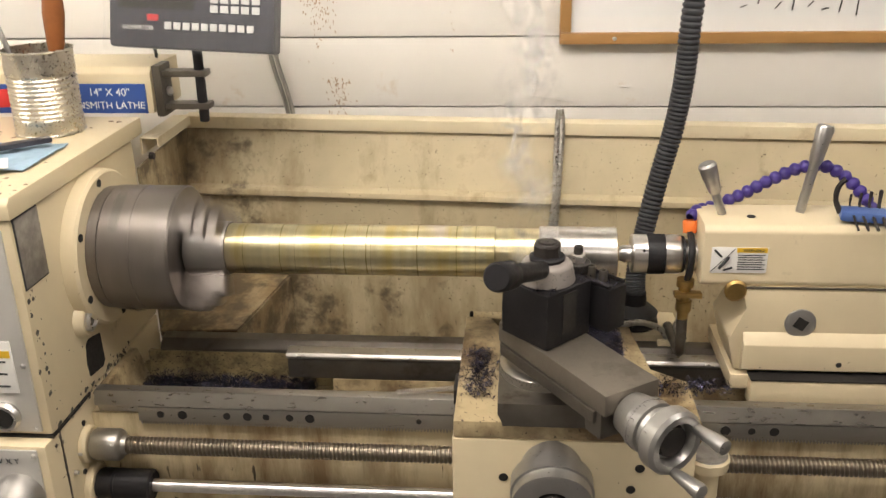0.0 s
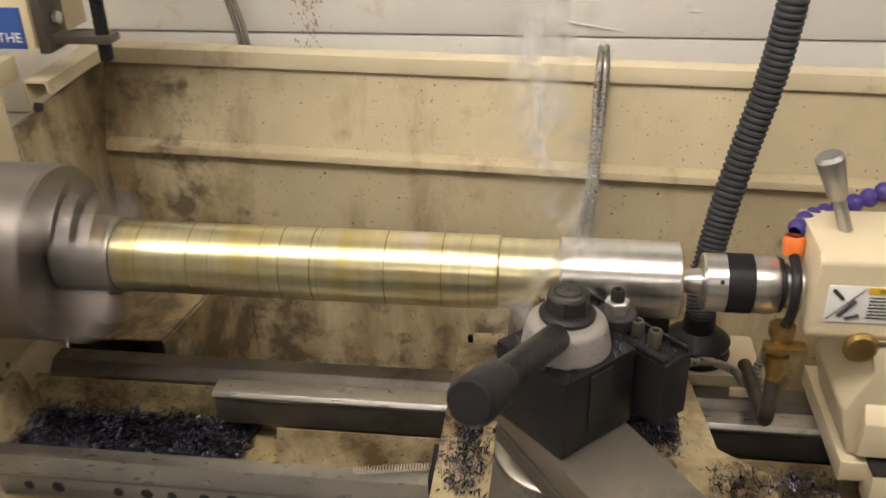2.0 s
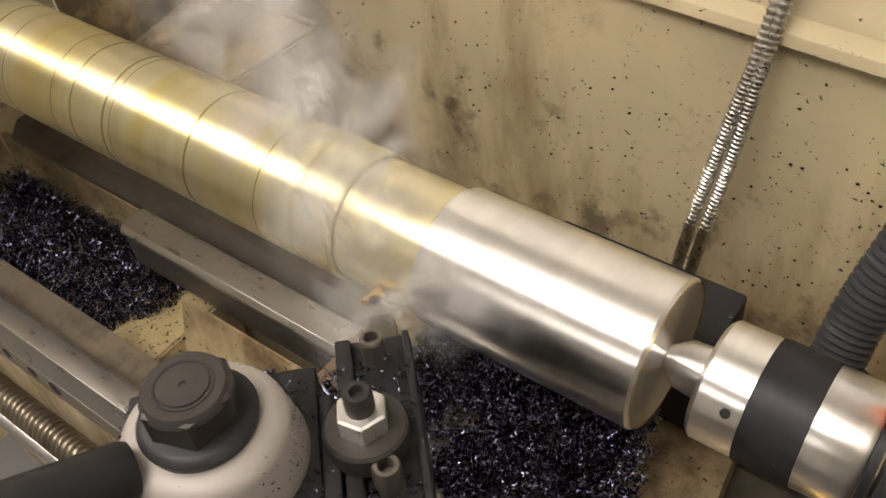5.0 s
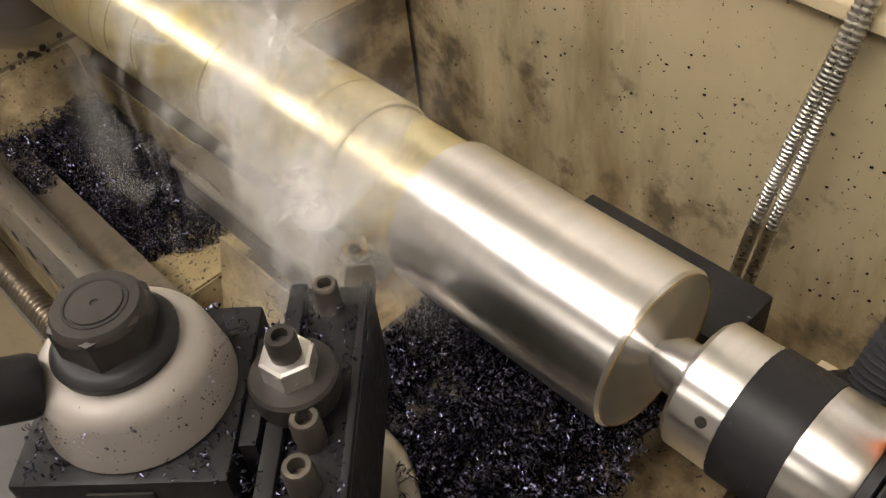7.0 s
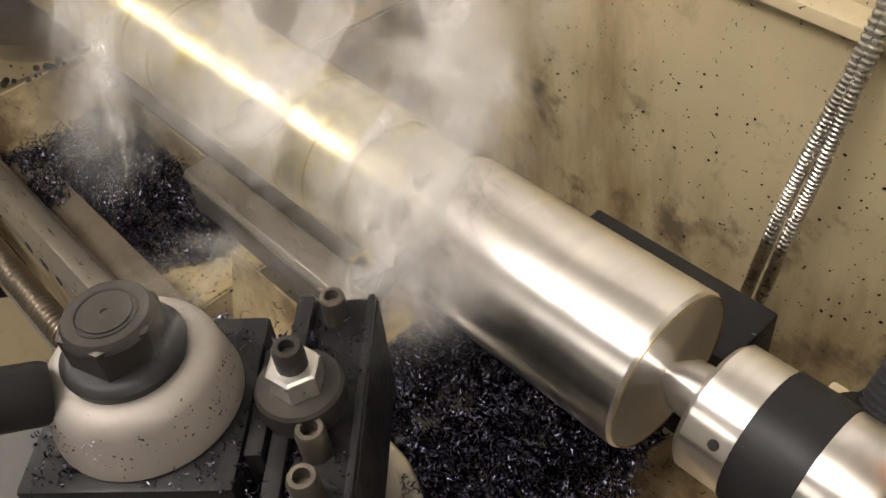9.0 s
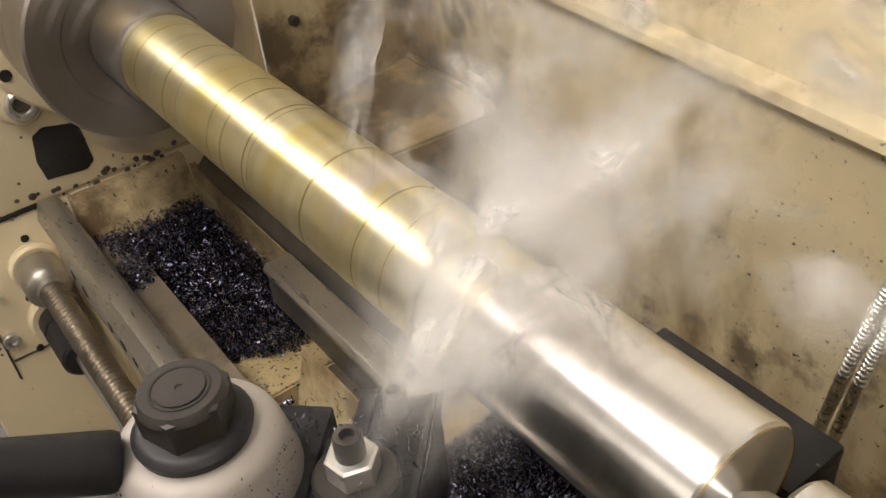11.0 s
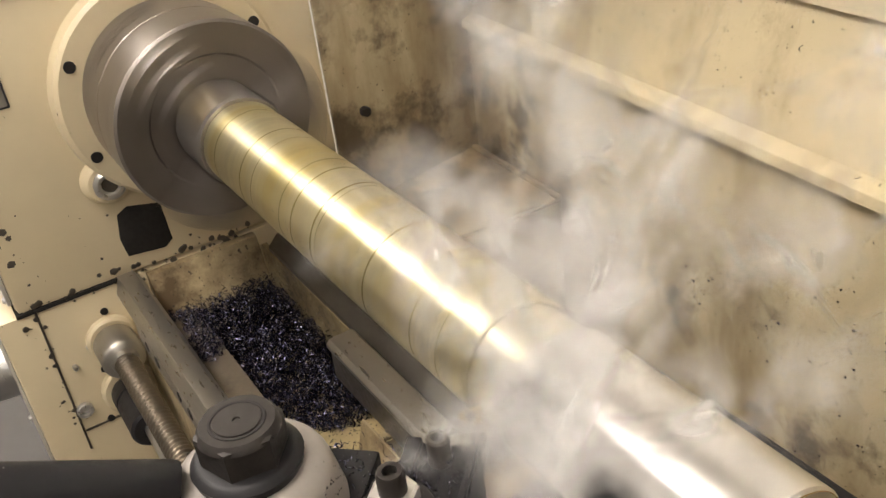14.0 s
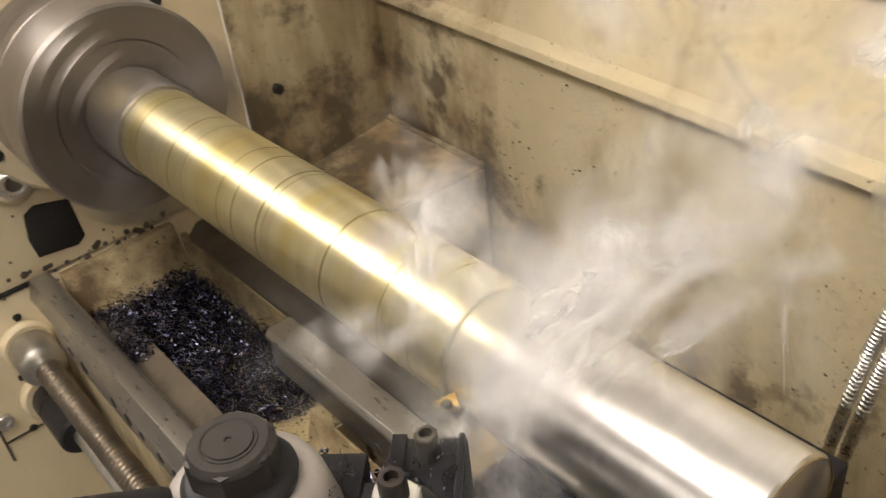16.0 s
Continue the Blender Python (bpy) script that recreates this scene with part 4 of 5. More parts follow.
    tip = turn @ Vector((0.067, 0.104, 0))
    part("insert", prism([(tip.x - 0.001, tip.y + 0.004), (tip.x + 0.009, tip.y - 0.002), (tip.x - 0.003, tip.y - 0.009)], "z", 1.112, 1.1165, 0.0004), M_BRASS, tl, "gold coated carbide insert")
    part("clamp_screw", rod((tip.x + 0.004, tip.y - 0.006, 1.1165), (tip.x + 0.004, tip.y - 0.006, 1.119), 0.003, seg=12), M_BLACK_NUT, tl)
    return tp, h, tl


HANDLE = Vector((-0.054, -0.178, 0.066)).normalized()


# ---- tailstock and what stands by it ----
def tailstock():
    t = thing("tailstock", (1.1, 0, 0.9), "cream lathe tailstock with warning label and levers", "tailstock")
    part("barrel_housing", prism([(-0.046, 1.094), (-0.049, 1.10), (-0.049, 1.172), (-0.042, 1.18), (0.042, 1.18), (0.049, 1.172), (0.049, 1.094)], "x", 0.862, 1.36, 0.003), M_CREAM, t)
    part("lower_body", prism([(0.912, 1.0935), (0.932, 1.062), (0.905, 1.02), (0.918, 0.968), (1.36, 0.968), (1.36, 1.0935)], "y", -0.052, 0.055, 0.004), M_CREAM, t)
    part("shoulder", prism([(-0.052, 0.968), (-0.064, 0.975), (-0.064, 1.012), (-0.052, 1.028)], "x", 0.925, 1.36, 0.0015), M_CREAM, t)
    part("base", prism([(0.912, 0.9655), (0.912, 0.943), (1.36, 0.943), (1.36, 0.9655)], "y", -0.062, 0.095, 0.002), M_CREAM, t)
    part("base_skirt", box(0.937, -0.080, 0.926, 1.36, -0.0525, 0.966, 0.002), M_CREAM, t)
    part("joint_line", box(0.936, -0.081, 0.9665, 1.36, -0.055, 0.9685, 0), M_DARK, t)
    part("edge_seam", box(0.915, -0.0533, 1.0925, 1.36, -0.0495, 1.0945, 0), M_STEEL_DARK, t)
    q = part("quill", turned([(0.846, 0), (0.846, 0.020), (0.848, 0.0215), (0.88, 0.0215)], (0, 0, AX), (1, 0, 0), 48), M_BRIGHT, t, "bright ground quill")
    sc = part("dome_screw", turned([(0, 0.0155), (0.002, 0.0155), (0.005, 0.012), (0.006, 0)], (0.91, -0.0492, 1.088), (0, -1, 0), 32), M_BRASS, t, "domed brass-coloured screw")
    pl = part("clamp_plug", turned([(0, 0.021), (0.002, 0.021), (0.003, 0.0195), (0.003, 0)], (1.0, -0.0522, 1.042), (0, -1, 0), 36), M_DIAL, t, "steel plug with a square socket")
    part("square_socket", box(0.992, -0.056, 1.034, 1.008, -0.0552, 1.050, 0.0005, turn=Matrix.Translation((1.0, 0, 1.042)) @ Matrix.Rotation(0.5, 4, "Y") @ Matrix.Translation((-1.0, 0, -1.042))), M_DARK, pl)
    part("base_hole", rod((1.055, -0.0642, 0.985), (1.055, -0.0648, 0.985), 0.004, seg=16, edge=0.0002), M_DARK, t)
    lb = part("warning_label", box(0.873, -0.0502, 1.114, 0.947, -0.0492, 1.151, 0.0003), M_PAPER, t, "white warning label with a yellow heading")
    part("label_heading", box(0.906, -0.0508, 1.144, 0.946, -0.0502, 1.1505, 0), M_YELLOW, lb)
    lettering("WARNING!", 0.0056, Matrix.Translation((0.914, -0.0510, 1.1452)) @ FACING, M_INK, lb)
    for i in range(7):
        part("print_line", box(0.908, -0.0507, 1.1395 - i * 0.0034, 0.944 - 0.004 * (i % 2), -0.0503, 1.1408 - i * 0.0034, 0), M_INK, lb)
    for p, r in (((0.877, 1.147, 0.887, 1.137), 0.0016), ((0.884, 1.120, 0.897, 1.137), 0.0022), ((0.874, 1.116, 0.904, 1.149), 0.0005), ((0.89, 1.118, 0.902, 1.122), 0.0016)):
        part("pictogram", rod((p[0], -0.0505, p[1]), (p[2], -0.0505, p[3]), r, seg=6), M_INK, lb)
    for base, top, r0, r1 in (((0.893, 0.0, 1.18), (0.866, 0.0, 1.252), 0.006, 0.0125), ((1.0, 0.012, 1.18), (1.022, 0.02, 1.30), 0.0065, 0.012)):
        b, tp = Vector(base), Vector(top)
        k = (tp - b).length
        part("lever", turned([(0, 0), (0, r0), (k * 0.42, r0), (k * 0.46, r0 * 1.4), (k * 0.95, r1), (k, r1 * 0.8), (k, 0)] if r0 == 0.006 else [(0, 0), (0, r0), (k * 0.55, r0), (k * 0.58, r0 * 1.3), (k * 0.96, r1), (k, r1 * 0.8), (k, 0)], b, tp - b, 28), M_DIAL, t, "grey steel locking lever")
    part("oil_hole", rod((0.93, -0.01, 1.18), (0.93, -0.01, 1.1812), 0.006, seg=16, edge=0.0003), M_DARK, t)

    c = thing("live_centre", (0.80, 0, AX), "bright live centre with a black knurled band", "live centre")
    part("point", turned([(0.7505, 0), (0.7505, 0.004), (0.760, 0.0115), (0.7725, 0.0125), (0.7725, 0)], (0, 0, AX), (1, 0, 0), 40), M_BRIGHT, c)
    part("body", turned([(0.7728, 0), (0.7728, 0.0255), (0.775, 0.0275), (0.794, 0.0275), (0.794, 0), (0.8185, 0), (0.8185, 0.0275), (0.838, 0.0275), (0.841, 0.0255), (0.841, 0)], (0, 0, AX), (1, 0, 0), 64), M_BRIGHT, c)
    bm = bmesh.new()
    n, rows = 90, 12
    v = [[bm.verts.new((0.7942 + 0.0241 * j / rows, (0.0274 + 0.0009 * ((i + j) % 2)) * math.cos(6.283185 * i / n), AX + (0.0274 + 0.0009 * ((i + j) % 2)) * math.sin(6.283185 * i / n))) for i in range(n)] for j in range(rows + 1)]
    for j in range(rows):
        for i in range(n):
            bm.faces.new((v[j][i], v[j][(i + 1) % n], v[j + 1][(i + 1) % n], v[j + 1][i]))
    part("knurled_band", bm, M_BLACK, c, "black knurled grip band")
    part("spanner_hole", rod((0.788, -0.0226, AX + 0.0130), (0.788, -0.0246, AX + 0.0141), 0.0022, seg=12, edge=0.0002), M_DARK, c)
    part("groove", turned([(0.8413, 0.0), (0.8413, 0.026), (0.845, 0.026), (0.845, 0)], (0, 0, AX), (1, 0, 0), 40), M_BLACK, c)


ON_SLIDE = []


def hoses():
    # corrugated black hose on a round foot, standing on a cream block behind the ways
    b = thing("support_block", (0.8, 0.14, 0.9), "cream block bolted behind the ways, chips on it", "support block")
    part("block", box(0.758, 0.096, 0.86, 0.872, 0.18, 0.944, 0.003), M_CREAM, b)
    part("leg", box(0.775, 0.10, 0.71, 0.875, 0.16, 0.859, 0.003), M_CREAM, b)
    h = thing("corrugated_hose", (0.806, 0.14, 0.945), "black corrugated hose rising from a round black foot", "hose")
    part("foot", turned([(0, 0), (0, 0.036), (0.006, 0.038), (0.011, 0.036), (0.013, 0.030), (0.016, 0.036), (0.022, 0.037), (0.03, 0.028), (0.036, 0.019), (0.055, 0.017), (0.055, 0)], (0.802, 0.135, 0.945), (0, 0, 1), 48), M_BLACK, h, "round black foot")
    path = smooth_path([(0.802, 0.135, 0.99), (0.805, 0.16, 1.03), (0.818, 0.185, 1.09), (0.836, 0.2, 1.17), (0.854, 0.205, 1.25), (0.864, 0.205, 1.33), (0.868, 0.205, 1.42), (0.88, 0.21, 1.55), (0.9, 0.2, 1.8), (0.92, 0.2, 2.6)], 34)
    part("hose", swept(path, lambda i: 0.0165 if i % 3 else 0.0142, 16), M_RUBBER, h)
    # flexible steel conduits hung over the lip
    for k, dx in enumerate((0.0, 0.0115)):
        s = thing("steel_conduit", (0.68 + dx, 0.3, 0.95), "flexible steel conduit hung over the splash guard lip", "conduit", "steel conduits")
        y = splash_y(0.68)
        pts = [(0.632 + dx * 1.1, 0.288, 0.78), (0.650 + dx * 1.1, 0.285, 0.92), (0.664 + dx * 0.95, 0.285, 1.01), (0.676 + dx * 0.5, 0.296, 1.09), (0.679 + dx * 0.75, y + 0.022, 1.19), (0.682 + dx * 0.5, y + 0.042, 1.228), (0.684 + dx * 0.3, y + 0.077, 1.226), (0.684 + dx * 0.3, y + 0.087, 1.15)]
        path = smooth_path(pts, 84)
        part("sheath", swept(path, lambda i: 0.0053 if i % 4 in (1, 2) else 0.0042, 12), M_CHROME, s)
    for x, dx in ((0.145, -0.012), (0.155, -0.016)):
        c = single("steel_conduit", swept(smooth_path([(x, 0.485, 1.36), (x + 0.006, 0.486, 1.30), (x + 0.03, 0.484, 1.19), (x + 0.034, 0.484, 1.0)], 10), 0.004, 10), M_DIAL, (x, 0.485, 1.3), "thin grey conduit running down the boarded wall", "conduit", "wall conduits")
    # purple segmented coolant hose
    c = thing("coolant_hose", (0.848, 0.03, 1.0), "purple segmented coolant hose with orange ends and brass valve", "coolant hose")
    path = smooth_path([(0.853, 0.012, 1.170), (0.866, 0.03, 1.174), (0.885, 0.045, 1.174), (0.925, 0.05, 1.190), (0.965, 0.05, 1.213), (1.0, 0.045, 1.232), (1.03, 0.04, 1.238), (1.06, 0.03, 1.225), (1.085, 0.015, 1.2), (1.096, 0.005, 1.182)], 10)
    ln = [0.0]
    for p, q in zip(path, path[1:]):
        ln.append(ln[-1] + (q - p).length)
    n, k = 22, 0
    for i in range(n):
        want = ln[-1] * (i + 0.5) / n
        while k < len(ln) - 2 and ln[k + 1] < want:
            k += 1
        p = path[k].lerp(path[k + 1], (want - ln[k]) / (ln[k + 1] - ln[k]))
        d = (path[k + 1] - path[k]).normalized()
        part("segment", turned([(-0.007, 0.0055), (-0.005, 0.0075), (-0.001, 0.0095), (0.003, 0.0090), (0.006, 0.0065), (0.008, 0.0055)], p, d, 16), M_PURPLE, c)
    d = (path[-1] - path[-3]).normalized()
    part("nozzle", turned([(0, 0.0095), (0.006, 0.0105), (0.01, 0.008), (0.03, 0.0045), (0.03, 0)], path[-1], d, 20), M_ORANGE, c, "orange nozzle")
    part("end_connector", turned([(0, 0.0), (0, 0.009), (0.014, 0.0105), (0.018, 0.0085)], (0.853, 0.006, 1.150), (0, 0.2, 1), 20), M_ORANGE, c)
    part("valve_body", turned([(0, 0.0), (0, 0.0075), (0.012, 0.008), (0.013, 0.011), (0.028, 0.011), (0.029, 0.0085), (0.05, 0.0085), (0.05, 0.012), (0.06, 0.012), (0.06, 0)], (0.846, -0.030, 1.035), (0, 0, 1), 16), M_BRASS, c, "brass valve")
    part("valve_handle", box(0.83, -0.045, 1.072, 0.868, -0.03, 1.079, 0.002), M_BRASS, c)
    part("riser", swept(smooth_path([(0.846, -0.030, 1.037), (0.846, -0.030, 0.995), (0.848, -0.015, 0.975), (0.85, 0.03, 0.966), (0.85, 0.10, 0.958)], 8), 0.0075, 14), M_STEEL_DARK, c)
    part("hook_pipe", swept(smooth_path([(0.847, -0.030, 1.09), (0.850, -0.036, 1.115), (0.852, -0.026, 1.142), (0.853, 0.004, 1.152)], 8), 0.0048, 10), M_BLACK, c)
    part("supply_pipe", swept(smooth_path([(0.757, 0.075, 0.95), (0.775, 0.078, 0.966), (0.805, 0.082, 0.972), (0.835, 0.078, 0.964), (0.85, 0.072, 0.952), (0.868, 0.09, 0.99)], 40), lambda i: 0.0052 if i % 3 else 0.0042, 10), M_CHROME, c, "ribbed supply pipe")
    part("bracket", box(0.83, 0.060, 0.9425, 0.872, 0.066, 0.952, 0.001), M_CREAM, c)
    k = thing("black_stop_block", (0.70, 0.088, 0.9695), "black steel block standing behind the bar on the carriage", "steel block")
    part("block", box(0.645, 0.066, 0.9695, 0.763, 0.110, 1.055, 0.002), M_BLACK, k)
    ON_SLIDE.append(k)
    p = thing("small_bracket", (0.56, 0.11, 0.95), "small cream bracket behind the bed with chips", "bracket")
    part("plate", box(0.545, 0.10, 0.70, 0.60, 0.125, 0.965, 0.002), M_CREAM_DIRTY, p)
    part("pin", rod((0.543, 0.104, 0.935), (0.543, 0.104, 0.975), 0.003), M_BLACK, p)


def small_things():
    # digital readout on its arm
    d = thing("digital_readout", (0.1, 0.22, 1.26), "dark digital readout in clear plastic on a clamp arm", "digital readout")
    tilt = Matrix.Translation((0.102, 0.21, 1.37)) @ Matrix.Rotation(radians(-12), 4, "X") @ Matrix.Rotation(radians(3), 4, "Y")
    cs = part("case", box(-0.132, -0.012, 0.0, 0.132, 0.03, 0.17, 0.006, turn=tilt), M_DRO, d)
    for i in range(10):
        part("key", box(-0.042 + i * 0.0145, -0.0145, 0.03, -0.031 + i * 0.0145, -0.0125, 0.041, 0.001, turn=tilt), M_KEY, cs)
    for r in range(7):
        for i in range(5):
            part("key", box(0.03 + i * 0.0165, -0.0145, 0.058 + r * 0.0145, 0.0425 + i * 0.0165, -0.0125, 0.069 + r * 0.0145, 0.001, turn=tilt), M_KEY, cs)
    part("window", box(-0.118, -0.0135, 0.06, 0.005, -0.0125, 0.15, 0.001, turn=tilt), M_DARK, cs)
    part("red_lamp", box(-0.07, -0.014, 0.042, -0.052, -0.0125, 0.052, 0.001, turn=tilt), M_RED, cs)
    lettering("GCS900-2DB", 0.009, tilt @ Matrix.Translation((-0.11, -0.0128, 0.028)) @ FACING, M_KEY, cs)
    bag = bmesh.new()
    nx, nz = 40, 24
    rnd = random.Random(5)
    vs = [[bag.verts.new((-0.138 + 0.276 * i / nx, -0.02 - 0.006 * noise.noise(Vector((i * 0.22, j * 0.28, 3.1))) - 0.003 * noise.noise(Vector((i * 0.6, j * 0.5, 8.1))), -0.006 + 0.18 * j / nz)) for i in range(nx + 1)] for j in range(nz + 1)]
    for j in range(nz):
        for i in range(nx):
            bag.faces.new((vs[j][i], vs[j][i + 1], vs[j + 1][i + 1], vs[j + 1][i]))
    bag.transform(tilt)
    film = bpy.data.materials.new("clear plastic film")
    film.use_nodes = True
    n, l = film.node_tree.nodes, film.node_tree.links
    p = n["Principled BSDF"]
    p.inputs["Alpha"].default_value, p.inputs["Roughness"].default_value = 0.07, 0.06
    p.inputs["Base Color"].default_value = (0.8, 0.8, 0.8, 1)
    part("plastic_bag", bag, film, d, "clear wrinkled plastic cover")
    part("post", rod((0.098, 0.235, 1.25), (0.098, 0.235, 1.38), 0.008), M_BLACK, d)
    part("clamp_upper", box(0.03, 0.222, 1.325, 0.112, 0.25, 1.335, 0.002), M_STEEL_DARK, d)
    part("clamp_lower", box(0.03, 0.222, 1.272, 0.112, 0.25, 1.282, 0.002), M_STEEL_DARK, d)
    part("clamp_plate", box(0.0265, 0.215, 1.262, 0.04, 0.262, 1.345, 0.002), M_STEEL_DARK, d)
    part("clamp_bolt", hexagon((0.041, 0.238, 1.30), (1, 0, 0), 0.014, 0.006), M_ZINC, d)
    part("cable", rod((0.004, 0.30, 1.343), (0.008, 0.28, 1.40), 0.003, seg=8), M_RUBBER, d)
    # tin can with a brush and a rod
    c = thing("tin_can", (-0.098, 0.105, 1.2665), "ribbed open tin can on the headstock lid", "can")
    prof = [(0, 0), (0, 0.050), (0.002, 0.052), (0.004, 0.0502), (0.022, 0.050)]
    for i in range(61):
        prof.append((0.024 + i * 0.0011, 0.0494 + 0.0008 * math.cos(i * 6.2832 / 6)))
    prof += [(0.098, 0.050), (0.122, 0.050), (0.124, 0.052), (0.126, 0.0515), (0.126, 0.0495), (0.03, 0.0475), (0.004, 0.047), (0.004, 0)]
    part("shell", turned(prof, (-0.098, 0.105, 1.2665), (0, 0, 1), 56), M_TIN, c)
    br = thing("brush", (-0.085, 0.12, 1.272), "brown wooden brush handle standing in the can", "brush")
    part("handle", turned([(0, 0.006), (0.09, 0.008), (0.13, 0.013), (0.17, 0.016), (0.21, 0.013), (0.235, 0.006), (0.237, 0)], (-0.085, 0.115, 1.272), (0.10, 0.0, 1.0), 20), M_BRUSHWOOD, br)
    r = single("welding_rod", rod((-0.10, 0.09, 1.272), (-0.145, 0.09, 1.432), 0.004, seg=12), M_DIAL, (-0.1, 0.09, 1.272), "thin grey metal rod standing in the can", "rod")
    rg = bmesh.new()
    vs = [[rg.verts.new((-0.23 + 0.2 * i / 20, -0.11 + 0.13 * j / 16, 1.2685 + 0.006 * abs(noise.noise(Vector((i * 0.4, j * 0.4, 1)))))) for i in range(21)] for j in range(17)]
    for j in range(16):
        for i in range(20):
            rg.faces.new((vs[j][i], vs[j][i + 1], vs[j + 1][i + 1], vs[j + 1][i]))
    ex = bmesh.ops.extrude_face_region(rg, geom=rg.faces[:])
    bmesh.ops.translate(rg, verts=[v for v in ex["geom"] if isinstance(v, bmesh.types.BMVert)], vec=(0, 0, 0.0012))
    single("rag", rg, M_CLOTH, (-0.13, -0.05, 1.268), "crumpled pale blue rag on the lid", "rag")
    pp = single("paper_slip", box(-0.18, -0.14, 1.2745, -0.06, -0.09, 1.2755, 0.0002, turn=Matrix.Translation((-0.1, -0.1, 0)) @ Matrix.Rotation(0.5, 4, "Z") @ Matrix.Translation((0.1, 0.1, 0))), M_PAPER, (-0.1, -0.1, 1.275), "white paper slip on the rag", "paper")
    tl = thing("caliper", (-0.1, -0.04, 1.277), "black measuring tool lying on the rag", "caliper")
    turn = Matrix.Translation((-0.1, -0.04, 0)) @ Matrix.Rotation(0.75, 4, "Z")
    part("beam", box(-0.15, -0.009, 1.277, 0.07, 0.009, 1.284, 0.001, turn=turn), M_DRO, tl)
    part("slider", box(-0.14, -0.028, 1.276, -0.03, 0.028, 1.290, 0.003, turn=turn), M_RUBBER, tl)
    # hex keys in a blue holder on the tailstock
    k = thing("hex_key_set", (1.08, -0.03, 1.181), "hex keys in a blue plastic holder on the tailstock", "hex key set")
    turn = Matrix.Translation((1.085, -0.03, 1.192)) @ Matrix.Rotation(radians(-12), 4, "Z")
    part("holder", box(-0.045, -0.016, -0.008, 0.045, 0.014, 0.006, 0.004, turn=turn), M_BLUEKEY, k)
    for i in range(6):
        x = -0.03 + 0.012 * i
        pth = [turn @ Vector(v) for v in ((x + 0.004, -0.05 + 0.003 * i, -0.006), (x, -0.01, 0.002), (x - 0.002, 0.012, 0.006), (x - 0.001, 0.018, 0.02 + 0.003 * i))]
        part("key", swept(smooth_path(pth, 5), 0.0016 + 0.0003 * (i % 4), 6), M_BLACK_NUT, k)
    part("key", swept(smooth_path([turn @ Vector(v) for v in ((-0.045, -0.005, 0.0), (-0.052, 0.0, 0.018), (-0.050, 0.0, 0.036), (-0.043, 0.0, 0.046))], 6), 0.0036, 6), M_BLACK_NUT, k)


def long_curl():
    path = [Vector((0.448 + 0.085 * i / 300, -0.102 + 0.016 * i / 300 + 0.0035 * math.cos(i * 0.62), 0.9465 + 0.0035 * math.sin(i * 0.62))) for i in range(301)]
    single("curled_chip", swept(path, 0.0006, 5), M_ZINC, (0.5, -0.098, 0.943), "long bright coiled chip lying on the front way", "metal chip")
    path = [Vector((TPX + 0.026 + 0.016 * i / 90, TPY + 0.036 - 0.004 * i / 90 + 0.0016 * math.cos(i * 0.62), 1.1512 + 0.0016 * math.sin(i * 0.62))) for i in range(91)]
    ON_SLIDE.append(single("curled_chip", swept(path, 0.0005, 5), M_ZINC, (TPX + 0.03, TPY + 0.034, 1.1485), "short bright coiled chip lying on the tool post", "metal chip"))


# ---- swarf ----
def swarf(name, n, place, label, seed, size=(0.0018, 0.0045)):
    rnd = random.Random(seed)
    verts, faces = [], []
    for _ in range(n):
        p = place(rnd)
        if p is None:
            continue
        r = rnd.uniform(*size)
        m = Matrix.Translation(p) @ Euler((rnd.uniform(0, 6.28), rnd.uniform(0, 6.28), rnd.uniform(0, 6.28))).to_matrix().to_4x4()
        turns, k = rnd.uniform(0.6, 1.8), 9
        pitch, w = rnd.uniform(0.0008, 0.003), rnd.uniform(0.0004, 0.0011)
        base = len(verts)
        for i in range(k):
            a = 6.283 * turns * i / (k - 1)
            rr = r * (1 - 0.25 * i / k)
            for e in (0, 1):
                verts.append(m @ Vector((rr * math.cos(a), rr * math.sin(a), pitch * a / 3 + w * e)))
        for i in range(k - 1):
            b = base + 2 * i
            faces.append((b, b + 1, b + 3, b + 2))
    me = bpy.data.meshes.new(name)
    c = sum(verts, Vector()) / len(verts)
    me.from_pydata([v - c for v in verts], [], faces)
    me.materials.append(M_CHIP)
    ob = new(name, me)
    ob.location = c
    return tagged(ob, label, "metal chips", kind="stuff")


def gap_place(r):
    x, y = r.uniform(0.03, 0.30), r.uniform(-0.052, 0.043)
    f = noise.noise(Vector((x * 14, y * 14, 2))) + 0.9 - 1.3 * max(0, x - 0.25) / 0.08
    if f < 0:
        return None
    return Vector((x, y, 0.869 + r.uniform(0, 1) ** 2 * 0.022 * min(1, f + 0.3)))


def ledge_place(r):
    x, y = r.uniform(0.02, 0.26), r.uniform(-0.084, -0.052)
    f = noise.noise(Vector((x * 22, y * 30, 5))) + 0.35 - 1.6 * max(0, x - 0.12) / 0.14
    if f < 0:
        return None
    return Vector((x, y, (0.906 if x > 0.075 else 0.872) + r.uniform(0, 1) ** 2 * 0.012))


def carriage_place(r):
    x, y = r.uniform(0.600, 0.760), r.uniform(-0.10, 0.052)
    if x + 0.35 * y > 0.757 + r.gauss(0, 0.004):
        return None
    low = 0.971 if x > 0.708 else 1.004
    top = 1.006 + 0.008 * noise.noise(Vector((x * 30, y * 30, 1)))
    return Vector((x, y, top + r.uniform(-0.006, 0.006) if r.random() < 0.8 else r.uniform(low, top)))


